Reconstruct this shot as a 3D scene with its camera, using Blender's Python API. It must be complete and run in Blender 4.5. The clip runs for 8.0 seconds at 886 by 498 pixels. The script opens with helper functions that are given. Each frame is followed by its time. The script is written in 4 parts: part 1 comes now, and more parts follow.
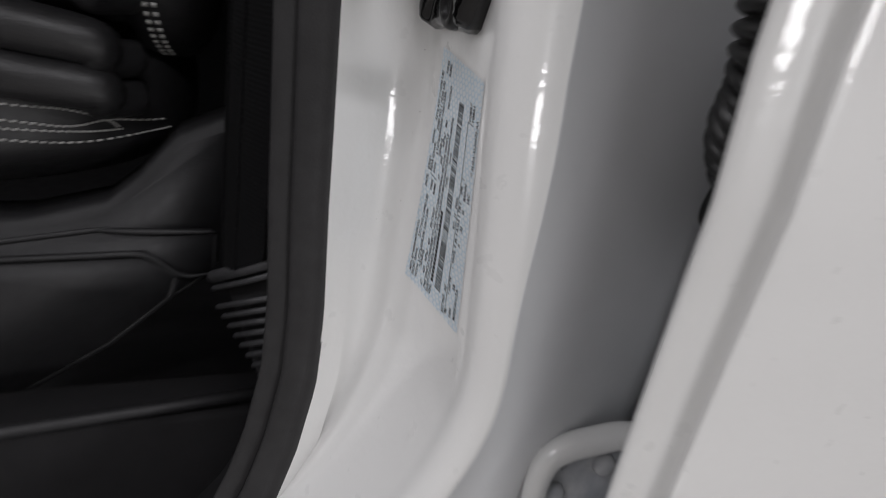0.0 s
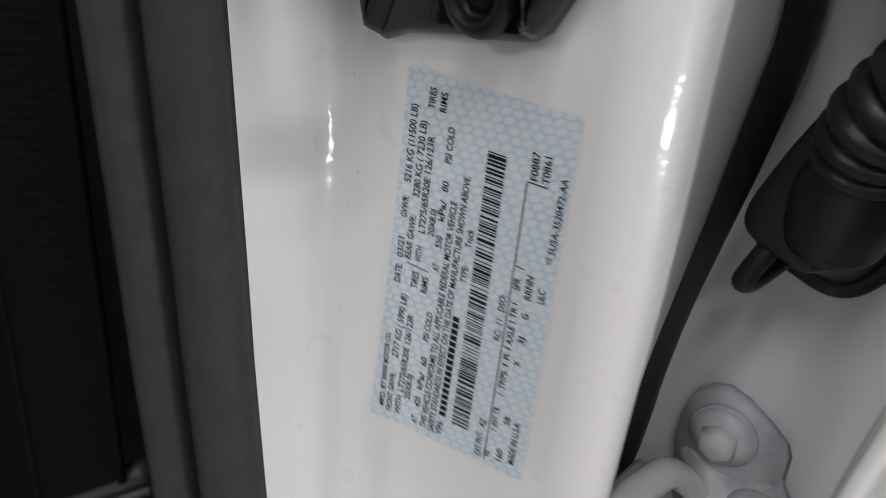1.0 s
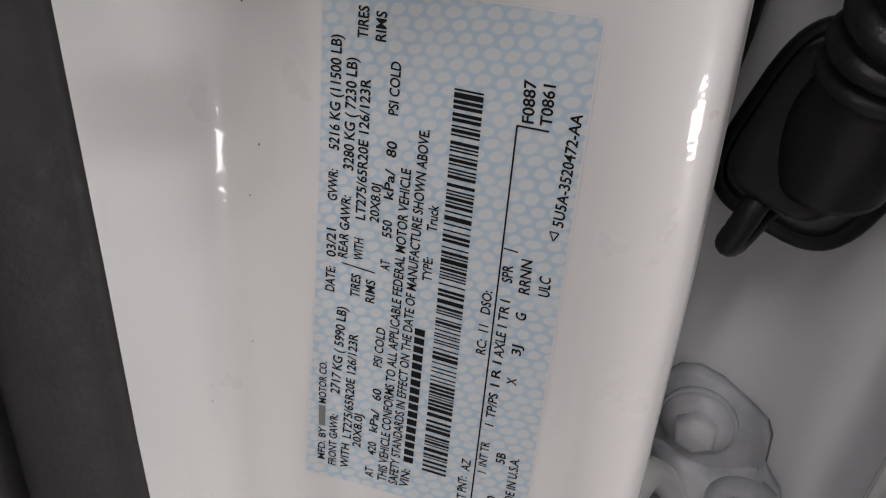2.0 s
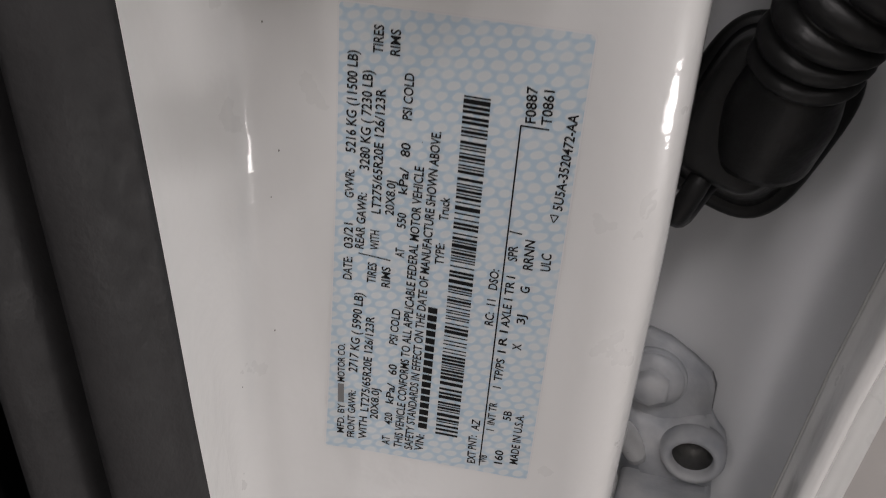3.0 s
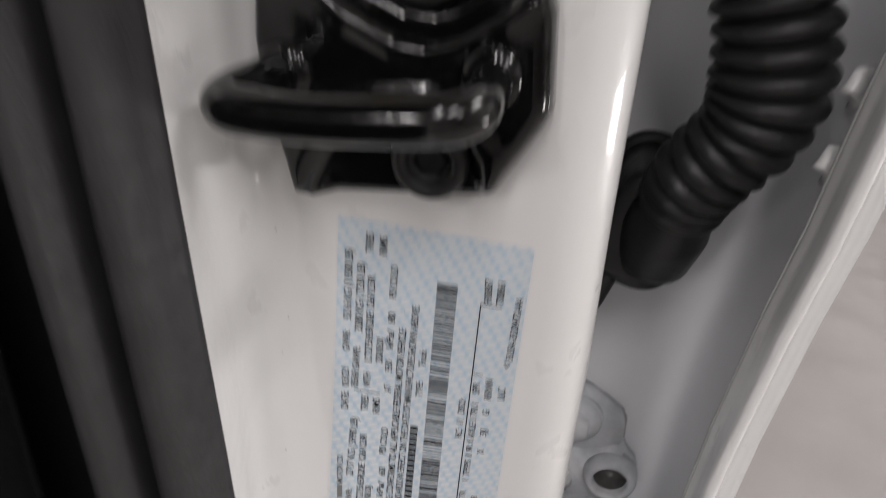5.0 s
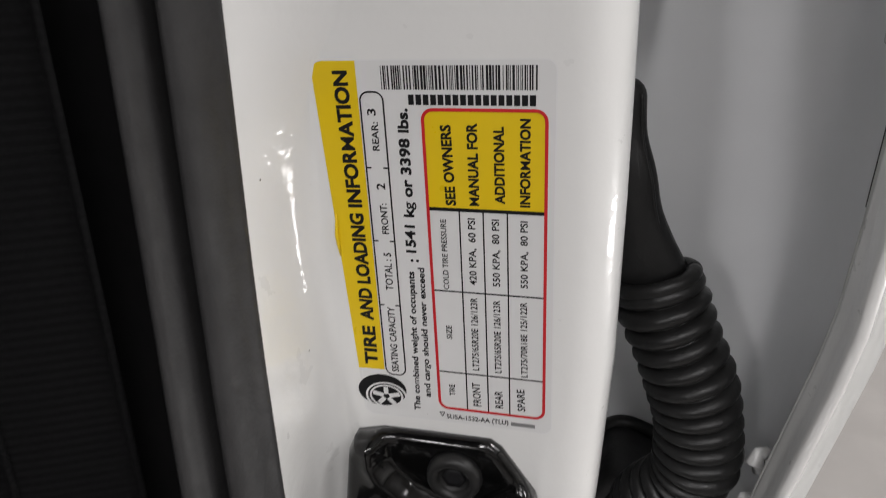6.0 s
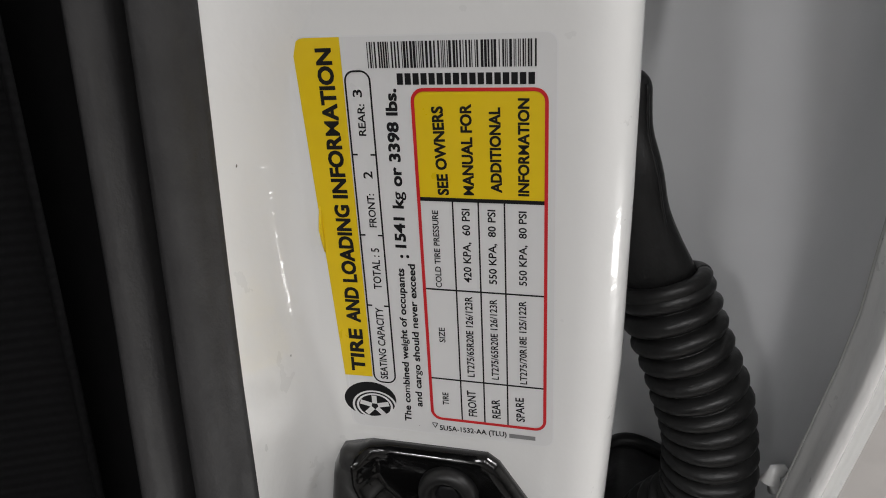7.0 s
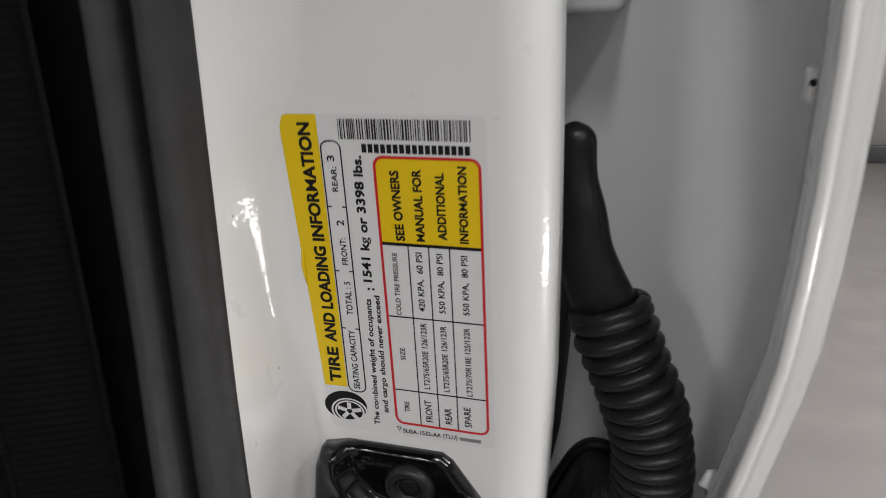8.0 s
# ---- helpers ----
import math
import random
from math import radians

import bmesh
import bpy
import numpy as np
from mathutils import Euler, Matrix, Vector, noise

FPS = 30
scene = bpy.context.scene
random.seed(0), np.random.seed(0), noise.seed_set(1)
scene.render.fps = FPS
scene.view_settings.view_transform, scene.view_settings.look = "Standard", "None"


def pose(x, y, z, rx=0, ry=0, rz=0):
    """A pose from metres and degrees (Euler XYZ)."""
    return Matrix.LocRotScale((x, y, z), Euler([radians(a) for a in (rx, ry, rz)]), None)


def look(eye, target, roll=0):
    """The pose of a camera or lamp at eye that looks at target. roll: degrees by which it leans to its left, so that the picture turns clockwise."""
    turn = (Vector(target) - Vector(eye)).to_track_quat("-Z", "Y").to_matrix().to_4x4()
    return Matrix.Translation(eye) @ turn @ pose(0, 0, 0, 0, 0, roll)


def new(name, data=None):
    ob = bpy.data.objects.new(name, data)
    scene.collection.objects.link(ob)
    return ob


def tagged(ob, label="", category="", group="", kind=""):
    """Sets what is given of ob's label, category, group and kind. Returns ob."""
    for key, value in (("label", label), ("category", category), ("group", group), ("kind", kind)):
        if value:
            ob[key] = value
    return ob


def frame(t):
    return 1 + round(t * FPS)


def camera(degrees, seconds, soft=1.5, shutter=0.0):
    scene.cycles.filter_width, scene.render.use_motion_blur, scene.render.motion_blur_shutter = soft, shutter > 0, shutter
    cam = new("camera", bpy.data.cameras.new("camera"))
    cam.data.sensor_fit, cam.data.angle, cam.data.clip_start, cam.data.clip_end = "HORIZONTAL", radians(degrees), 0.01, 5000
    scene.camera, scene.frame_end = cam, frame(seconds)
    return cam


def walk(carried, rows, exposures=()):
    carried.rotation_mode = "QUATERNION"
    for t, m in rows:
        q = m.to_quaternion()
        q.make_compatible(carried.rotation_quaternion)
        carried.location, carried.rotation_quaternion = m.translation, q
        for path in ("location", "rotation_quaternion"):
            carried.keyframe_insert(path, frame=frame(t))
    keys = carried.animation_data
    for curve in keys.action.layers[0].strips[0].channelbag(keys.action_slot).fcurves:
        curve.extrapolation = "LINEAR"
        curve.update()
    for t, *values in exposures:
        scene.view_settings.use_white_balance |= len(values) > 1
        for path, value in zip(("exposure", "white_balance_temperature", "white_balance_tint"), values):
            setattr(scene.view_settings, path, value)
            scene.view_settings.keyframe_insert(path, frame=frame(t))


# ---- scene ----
cam = camera(64.0, 8.0, soft=1.0, shutter=0.5)

PATH = [
    (0, (0.25950, -0.08564, 1.13556), (-1.49426, 0.49437, 0.36879), 5.17),
    (0.2, (0.21470, -0.10234, 1.12558), (-1.46503, 0.66234, 0.35482), 4.46),
    (0.3, (0.19716, -0.10724, 1.12141), (-1.43807, 0.73743, 0.33859), 3.94),
    (0.5, (0.16891, -0.10845, 1.11485), (-1.38622, 0.87585, 0.33209), 2.72),
    (0.7, (0.14494, -0.12182, 1.12291), (-1.28012, 1.05151, 0.35582), 2.20),
    (1, (0.10084, -0.12952, 1.13031), (-1.07711, 1.27109, 0.32362), 0.69),
    (1.2, (0.08185, -0.11723, 1.11974), (-1.02064, 1.34852, 0.32292), -0.05),
    (1.5, (0.06397, -0.10506, 1.11103), (-0.87068, 1.46342, 0.29474), -0.85),
    (1.7, (0.06168, -0.10100, 1.10702), (-0.85085, 1.49190, 0.31252), -0.93),
    (2.8, (0.05336, -0.12117, 1.11110), (-0.69067, 1.53354, 0.26949), -2.16),
    (3, (0.05199, -0.12500, 1.11481), (-0.64398, 1.55067, 0.27353), -2.09),
    (3.5, (0.05070, -0.12688, 1.11890), (-0.61356, 1.55466, 0.26381), -2.49),
    (4, (0.04550, -0.12660, 1.11500), (-0.57322, 1.57133, 0.25813), -2.51),
    (4.2, (0.04561, -0.12453, 1.11472), (-0.56957, 1.57387, 0.25628), -2.60),
    (5.3, (0.04792, -0.17083, 1.22887), (-0.37087, 1.56581, 0.32958), -1.53),
    (5.5, (0.05516, -0.18159, 1.27401), (-0.42232, 1.56421, 0.42303), -3.09),
    (5.7, (0.05776, -0.18152, 1.30247), (-0.45155, 1.55974, 0.46069), -3.06),
    (6, (0.05576, -0.17430, 1.31968), (-0.44809, 1.57757, 0.49683), -3.09),
    (6.5, (0.05568, -0.16440, 1.30971), (-0.45477, 1.60717, 0.53448), -3.03),
    (7, (0.05437, -0.16374, 1.30600), (-0.45314, 1.61629, 0.54842), -3.00),
    (7.5, (0.05775, -0.16269, 1.30973), (-0.45174, 1.61285, 0.54298), -3.02),
    (8, (0.08415, -0.18793, 1.33050), (-0.49707, 1.56872, 0.57130), -3.11),
]
EXPOSURES = [(0.0, -0.32, 6350, 11), (0.5, -0.12, 6400, 9), (1.0, -0.01, 6400, 10), (1.6, -0.16, 6600, 14), (3.5, -0.29, 6680, 13), (4.3, -0.22, 6650, 13), (5.4, 0.27, 6600, 12), (6.5, 0.09, 6500, 8), (8.0, 0.03, 6500, 9)]
walk(cam, [(t, look(eye, target, roll)) for t, eye, target, roll in PATH], EXPOSURES)

# ---- light ----
world = bpy.data.worlds.new("world")
scene.world = world
world.use_nodes = True
world.node_tree.nodes["Background"].inputs[0].default_value = (0.75, 0.8, 0.9, 1)
world.node_tree.nodes["Background"].inputs[1].default_value = 0.03


def area_lamp(name, m, sx, sy, watts, colour=(1, 0.975, 0.99)):
    d = bpy.data.lights.new(name, "AREA")
    d.shape, d.size, d.size_y, d.energy, d.color = "RECTANGLE", sx, sy, watts, colour
    ob = new(name, d)
    ob.matrix_world = m
    return ob


CEIL_Z = 3.6
# No ceiling lamp is in view; the last two are added to balance the light.
LAMP_SPOTS = [(2.6, -2.9, 28), (2.5, 0.2, 52), (2.6, 3.0, 115), (0.3, -2.3, 26), (-1.3, -4.6, 62), (1.2, -2.1, 18)]
for lx, ly, watts in LAMP_SPOTS:
    area_lamp("ceiling_tube_light_source", pose(lx, ly, CEIL_Z - 0.13), 0.28, 1.3, watts)
# Added low lamp, unseen: stands in for whatever gives the paint its low highlights.
LOW_LAMP = (1.90, 0.34, 0.43)
area_lamp("added_low_light_source", look(LOW_LAMP, (0.05, 0, 1.15)), 0.60, 0.19, 7.0, (1, 0.985, 0.97))

# ---- materials ----


def material(name, colour, rough, metal=0.0, coat=0.0, coat_rough=0.03, spread=0.06, scale=30.0, bump=0.0, bump_scale=300.0, rough_spread=0.08, spec=0.5, second=None, second_scale=4.0):
    """A surface with two scales of colour change, uneven gloss and fine relief."""
    mat = bpy.data.materials.new(name)
    mat.use_nodes = True
    nt = mat.node_tree
    p = nt.nodes["Principled BSDF"]
    tc = nt.nodes.new("ShaderNodeTexCoord")

    def grain(sc, detail=4.0):
        n = nt.nodes.new("ShaderNodeTexNoise")
        n.inputs["Scale"].default_value, n.inputs["Detail"].default_value = sc, detail
        nt.links.new(tc.outputs["Object"], n.inputs["Vector"])
        return n.outputs["Fac"]

    def mapped(src, lo, hi):
        r = nt.nodes.new("ShaderNodeMapRange")
        r.inputs["From Min"].default_value, r.inputs["From Max"].default_value = 0.3, 0.7
        r.inputs["To Min"].default_value, r.inputs["To Max"].default_value = lo, hi
        nt.links.new(src, r.inputs["Value"])
        return r.outputs["Result"]

    big, fine = grain(second_scale), grain(scale)
    mul = nt.nodes.new("ShaderNodeMath")
    mul.operation = "MULTIPLY"
    nt.links.new(mapped(big, 1 - spread, 1 + spread), mul.inputs[0])
    nt.links.new(mapped(fine, 1 - spread * 0.6, 1 + spread * 0.6), mul.inputs[1])
    base = nt.nodes.new("ShaderNodeMix")
    base.data_type = "RGBA"
    base.inputs[6].default_value = (*colour, 1)
    base.inputs[7].default_value = (*(second or colour), 1)
    nt.links.new(mapped(grain(second_scale * 1.7), 0, 1), base.inputs[0])
    vm = nt.nodes.new("ShaderNodeVectorMath")
    vm.operation = "SCALE"
    nt.links.new(base.outputs[2], vm.inputs[0])
    nt.links.new(mul.outputs[0], vm.inputs["Scale"])
    nt.links.new(vm.outputs[0], p.inputs["Base Color"])
    nt.links.new(mapped(grain(scale * 2.3), max(0.02, rough - rough_spread), rough + rough_spread), p.inputs["Roughness"])
    p.inputs["Metallic"].default_value = metal
    p.inputs["Coat Weight"].default_value, p.inputs["Coat Roughness"].default_value = coat, coat_rough
    p.inputs["Specular IOR Level"].default_value = spec
    if bump:
        b = nt.nodes.new("ShaderNodeBump")
        b.inputs["Strength"].default_value, b.inputs["Distance"].default_value = bump, 0.001
        nt.links.new(grain(bump_scale, 2.0), b.inputs["Height"])
        nt.links.new(b.outputs[0], p.inputs["Normal"])
        nt.links.new(b.outputs[0], p.inputs["Coat Normal"])
    return mat


PAINT = material("white_car_paint", (0.83, 0.83, 0.815), 0.30, coat=1.0, coat_rough=0.065, spread=0.006, scale=40, bump=0.13, bump_scale=230, second_scale=6, rough_spread=0.03)
# The body's white again, toned down to paint the shade on return and jamb.
PAINT_SHADED = material("shaded_white_paint", (0.72, 0.73, 0.74), 0.45, coat=0.25, coat_rough=0.2, spread=0.025, scale=40, bump=0.03, bump_scale=500, second_scale=8, rough_spread=0.05)
# Grey-white mixed with blue-grey patches at random.
HINGE_PAINT = material("mottled_hinge_paint", (0.64, 0.645, 0.65), 0.5, coat=0.15, coat_rough=0.25, spread=0.08, scale=120, second=(0.42, 0.44, 0.47), second_scale=38, bump=0.12, bump_scale=500, rough_spread=0.08)
# Dark grey that paints the shade inside the shallow hinge bush.
HINGE_HOLE = material("dark_grey_bore", (0.16, 0.155, 0.145), 0.35, spread=0.25, scale=300, bump=0.2, bump_scale=700)
SEALER = material("grey_seam_sealer", (0.45, 0.45, 0.44), 0.6, spread=0.1, scale=200, bump=0.4, bump_scale=400)
# Dark tone for the shadow line round the hinge leaves.
GAP_DARK = material("dark_gap_shade", (0.22, 0.223, 0.23), 0.6, spread=0.2, scale=200, bump=0.3, bump_scale=500)
RUBBER = material("black_weatherstrip_rubber", (0.0275, 0.0269, 0.0275), 0.52, spread=0.2, scale=120, bump=0.15, bump_scale=900, spec=0.34)
BOOT = material("black_moulded_rubber", (0.0115, 0.0115, 0.0115), 0.38, spread=0.25, scale=150, bump=0.12, bump_scale=600, spec=0.35)
GLOSS_BLACK = material("gloss_black_coating", (0.003, 0.003, 0.003), 0.15, spec=0.35, coat=0.3, coat_rough=0.05, spread=0.2, scale=80, bump=0.06, bump_scale=350)
BOLT_BLACK = material("black_bolt_steel", (0.02, 0.02, 0.02), 0.42, metal=0.4, spread=0.2, scale=200)
PLASTIC = material("charcoal_grained_plastic", (0.020, 0.0198, 0.0212), 0.5, spread=0.12, scale=90, bump=0.25, bump_scale=1500)
LEATHER = material("black_leather", (0.0175, 0.0172, 0.0182), 0.42, spread=0.2, scale=60, bump=0.35, bump_scale=600)
THREAD = material("light_grey_thread", (0.60, 0.59, 0.57), 0.8, spread=0.15, scale=400)
WEBBING = material("black_belt_webbing", (0.0032, 0.0032, 0.0036), 0.85, spread=0.2, scale=400, spec=0.14)
PAPER = material("white_label_film", (0.735, 0.735, 0.73), 0.35, spread=0.02, scale=40, spec=0.4)
# White for the rings that paint a highlight along the labels' raised edges.
FILM_EDGE = material("white_edge_highlight", (0.82, 0.82, 0.82), 0.15, spread=0.02, scale=40)
YELLOW = material("yellow_label_ink", (0.80, 0.56, 0.012), 0.35, spread=0.03, scale=50, spec=0.4)
RED = material("red_label_ink", (0.60, 0.022, 0.028), 0.35, spread=0.03, scale=50, spec=0.4)
INK = material("black_label_ink", (0.008, 0.008, 0.009), 0.5, spread=0.1, scale=80, spec=0.25)
GREY_INK = material("grey_label_ink", (0.22, 0.22, 0.22), 0.4, spread=0.1, scale=80, spec=0.4)
CONCRETE = material("polished_concrete", (0.36, 0.342, 0.325), 0.38, spread=0.10, scale=3, second=(0.32, 0.305, 0.292), second_scale=0.6, bump=0.03, bump_scale=60)
WALL_PAINT = material("white_wall_paint", (0.78, 0.77, 0.75), 0.7, spread=0.04, scale=5, second_scale=0.7, bump=0.1, bump_scale=80)
SKIRTING = material("dark_grey_skirting", (0.07, 0.07, 0.075), 0.5, spread=0.1, scale=10)
LAMP_METAL = material("white_lamp_housing", (0.7, 0.7, 0.7), 0.4, spread=0.03, scale=20)
RIB_GREY = material("grey_plastic_rib", (0.052, 0.052, 0.055), 0.45, spread=0.1, scale=90)
CABIN = material("dark_cabin_lining", (0.016, 0.0155, 0.0165), 0.8, spread=0.15, scale=30, spec=0.25)


nt = WEBBING.node_tree
wave = nt.nodes.new("ShaderNodeTexWave")
wave.bands_direction = "Z"
wave.inputs["Scale"].default_value = 130
where = nt.nodes.new("ShaderNodeTexCoord")
weave = nt.nodes.new("ShaderNodeBump")
weave.inputs["Strength"].default_value, weave.inputs["Distance"].default_value = 0.2, 0.001
nt.links.new(where.outputs["Object"], wave.inputs["Vector"])
nt.links.new(wave.outputs["Fac"], weave.inputs["Height"])
nt.links.new(weave.outputs[0], nt.nodes["Principled BSDF"].inputs["Normal"])


def hologram_film(turn):
    """Pale label film: a skewed lattice of staggered white cells on light blue."""
    mat = bpy.data.materials.new("pale_blue_security_film")
    mat.use_nodes = True
    nt = mat.node_tree
    p = nt.nodes["Principled BSDF"]
    tc = nt.nodes.new("ShaderNodeTexCoord")
    warp = nt.nodes.new("ShaderNodeTexNoise")
    warp.inputs["Scale"].default_value = 190
    nt.links.new(tc.outputs["Object"], warp.inputs["Vector"])
    add = nt.nodes.new("ShaderNodeVectorMath")
    add.operation = "MULTIPLY_ADD"
    add.inputs[1].default_value = (0.0018, 0, 0.0015)
    nt.links.new(warp.outputs["Color"], add.inputs[0])
    nt.links.new(tc.outputs["Object"], add.inputs[2])

    def calc(op, a, b=None):
        n = nt.nodes.new("ShaderNodeMath")
        n.operation = op
        for k, v in enumerate((a, b)):
            if v is None:
                continue
            if isinstance(v, (int, float)):
                n.inputs[k].default_value = v
            else:
                nt.links.new(v, n.inputs[k])
        return n.outputs[0]

    def swing(direction, period):
        d = nt.nodes.new("ShaderNodeVectorMath")
        d.operation = "DOT_PRODUCT"
        d.inputs[1].default_value = direction
        nt.links.new(add.outputs[0], d.inputs[0])
        return calc("COSINE", calc("MULTIPLY", d.outputs["Value"], 2 * math.pi / period))

    waves = [swing((math.cos(radians(g + turn)) * 0.66, 0, math.sin(radians(g - turn))), 0.00200) for g in (22, 82, 142)]
    fade = nt.nodes.new("ShaderNodeTexNoise")
    fade.inputs["Scale"].default_value = 240
    nt.links.new(tc.outputs["Object"], fade.inputs["Vector"])
    depth = calc("SUBTRACT", calc("MULTIPLY", fade.outputs["Fac"], 0.70), 0.13)
    cells = calc("ADD", calc("MULTIPLY", calc("ADD", calc("ADD", waves[0], waves[1]), waves[2]), depth), 0.333)
    ramp = nt.nodes.new("ShaderNodeValToRGB")
    e = ramp.color_ramp.elements
    e[0].position, e[0].color = 0.06, (0.515, 0.640, 0.730, 1)
    e[1].position, e[1].color = 0.62, (0.695, 0.735, 0.752, 1)
    mid = ramp.color_ramp.elements.new(0.24)
    mid.color = (0.615, 0.700, 0.752, 1)
    rim = ramp.color_ramp.elements.new(0.40)
    rim.color = (0.710, 0.752, 0.770, 1)
    nt.links.new(cells, ramp.inputs[0])
    nt.links.new(ramp.outputs[0], p.inputs["Base Color"])
    p.inputs["Roughness"].default_value = 0.32
    return mat


HOLO = hologram_film(6.238)

# ---- mesh helpers ----


def mesh_from(bm, name, mat, smooth=True):
    me = bpy.data.meshes.new(name)
    bm.normal_update()
    bm.to_mesh(me)
    bm.free()
    for f in me.polygons:
        f.use_smooth = smooth
    if mat:
        me.materials.append(mat)
    return me


def part(name, bm, mat, parent=None, label="", smooth=True):
    ob = new(name, mesh_from(bm, name, mat, smooth))
    ob.parent = parent
    if label:
        ob["label"] = label
    return ob


def thing(name, label, category, at=(0, 0, 0), kind="", group=""):
    ob = new(name)
    ob.empty_display_size = 0.02
    return tagged(ob, label, category, group, kind)


def grid(rows, close=False, cap=False):
    """A bmesh skin over rows of points."""
    bm = bmesh.new()
    vs = [[bm.verts.new(p) for p in r] for r in rows]
    for a, b in zip(vs[:-1], vs[1:]):
        n = len(a)
        for k in range(n if close else n - 1):
            bm.faces.new((a[k], a[(k + 1) % n], b[(k + 1) % n], b[k]))
    if cap and close:
        bm.faces.new(list(reversed(vs[0])))
        bm.faces.new(vs[-1])
    bmesh.ops.recalc_face_normals(bm, faces=bm.faces)
    return bm


def box(x0, x1, y0, y1, z0, z1, bevel=0.0, segs=2):
    bm = bmesh.new()
    bmesh.ops.create_cube(bm, size=1)
    bmesh.ops.scale(bm, vec=(x1 - x0, y1 - y0, z1 - z0), verts=bm.verts)
    bmesh.ops.translate(bm, vec=((x0 + x1) / 2, (y0 + y1) / 2, (z0 + z1) / 2), verts=bm.verts)
    if bevel:
        bmesh.ops.bevel(bm, geom=bm.edges[:], offset=bevel, segments=segs, affect="EDGES", profile=0.5)
    return bm


def smoothline(points, n):
    """n points on a smooth curve through the given ones."""
    pts = [Vector(p) for p in points]
    pts = [2 * pts[0] - pts[1]] + pts + [2 * pts[-1] - pts[-2]]
    out = []
    spans = len(pts) - 3
    for k in range(n):
        s = k / (n - 1) * spans
        i = min(int(s), spans - 1)
        t = s - i
        a, b, c, d = pts[i : i + 4]
        out.append(0.5 * (2 * b + (c - a) * t + (2 * a - 5 * b + 4 * c - d) * t * t + (3 * b - a - 3 * c + d) * t ** 3))
    return out


def tube(points, radius, sides=14, up=(0, 0, 1), flat=1.0):
    """A round bar along points; radius may be a function of 0..1."""
    pts = [Vector(p) for p in points]
    rows = []
    for i, p in enumerate(pts):
        d = (pts[min(i + 1, len(pts) - 1)] - pts[max(i - 1, 0)]).normalized()
        a = d.cross(Vector(up))
        a = a.normalized() if a.length > 1e-4 else Vector((1, 0, 0))
        b = d.cross(a).normalized()
        r = radius(i / (len(pts) - 1)) if callable(radius) else radius
        rows.append([p + r * (a * math.cos(q) + flat * b * math.sin(q)) for q in (2 * math.pi * k / sides for k in range(sides))])
    return grid(rows, close=True, cap=True)


def smooth01(t):
    t = min(1.0, max(0.0, t))
    return t * t * (3 - 2 * t)


def along(z, zs, vs):
    return float(np.interp(z, zs, vs))


# ---- the door pillar ----


def face_y(x, z):
    """Depth of the painted face that carries the labels: it twists and curves forward towards the sill."""
    twist = 0.2 * min(1.5, (max(0.0, 1.1 - z) / 0.11) ** 1.3)
    d = -0.0305 - x
    return twist * x - 0.175 * (math.sqrt(d * d + 0.00008) + d) - max(0.0, 0.985 - z) ** 2 / 0.26


def edge_x(z):
    """The edge of the opening, which steps back above the striker."""
    return -0.0346 - 0.006 * smooth01((z - 1.17) / 0.08)


def edge_y(z):
    return 0.0085 * smooth01((z - 1.17) / 0.08) + along(z, (0.74, 0.80, 0.84, 0.87, 0.898, 0.937, 0.975, 1.03, 1.06, 1.09, 1.12, 1.15, 1.18, 1.21, 1.24, 1.32, 1.5), (-0.16, -0.105, -0.081, -0.067, -0.057, -0.0475, -0.0438, -0.0426, -0.0414, -0.0404, -0.0394, -0.0381, -0.0368, -0.0348, -0.0320, -0.0240, -0.012))


def right_x(z):
    return along(z, (0.8, 0.9, 0.95, 1.0, 1.05, 1.1, 1.15, 1.2, 1.25, 1.32, 1.6), (0.026, 0.030, 0.034, 0.039, 0.0435, 0.047, 0.051, 0.0540, 0.0548, 0.0550, 0.0545))


def rear_x(z):
    return right_x(z) - 0.016 - 0.12 * max(0.0, 1.1 - z) - 0.024 * smooth01((z - 1.11) / 0.1) + along(z, (0.88, 0.90, 0.92, 0.94, 0.97), (0.006, 0.005, 0.0035, 0.002, 0.0))


ROUND = 0.015


def wrap(z):
    """How far the glossy paint runs on behind the rounded corner, before the darkened return."""
    return 0.0002 + 0.0070 * smooth01((z - 0.99) / 0.10)


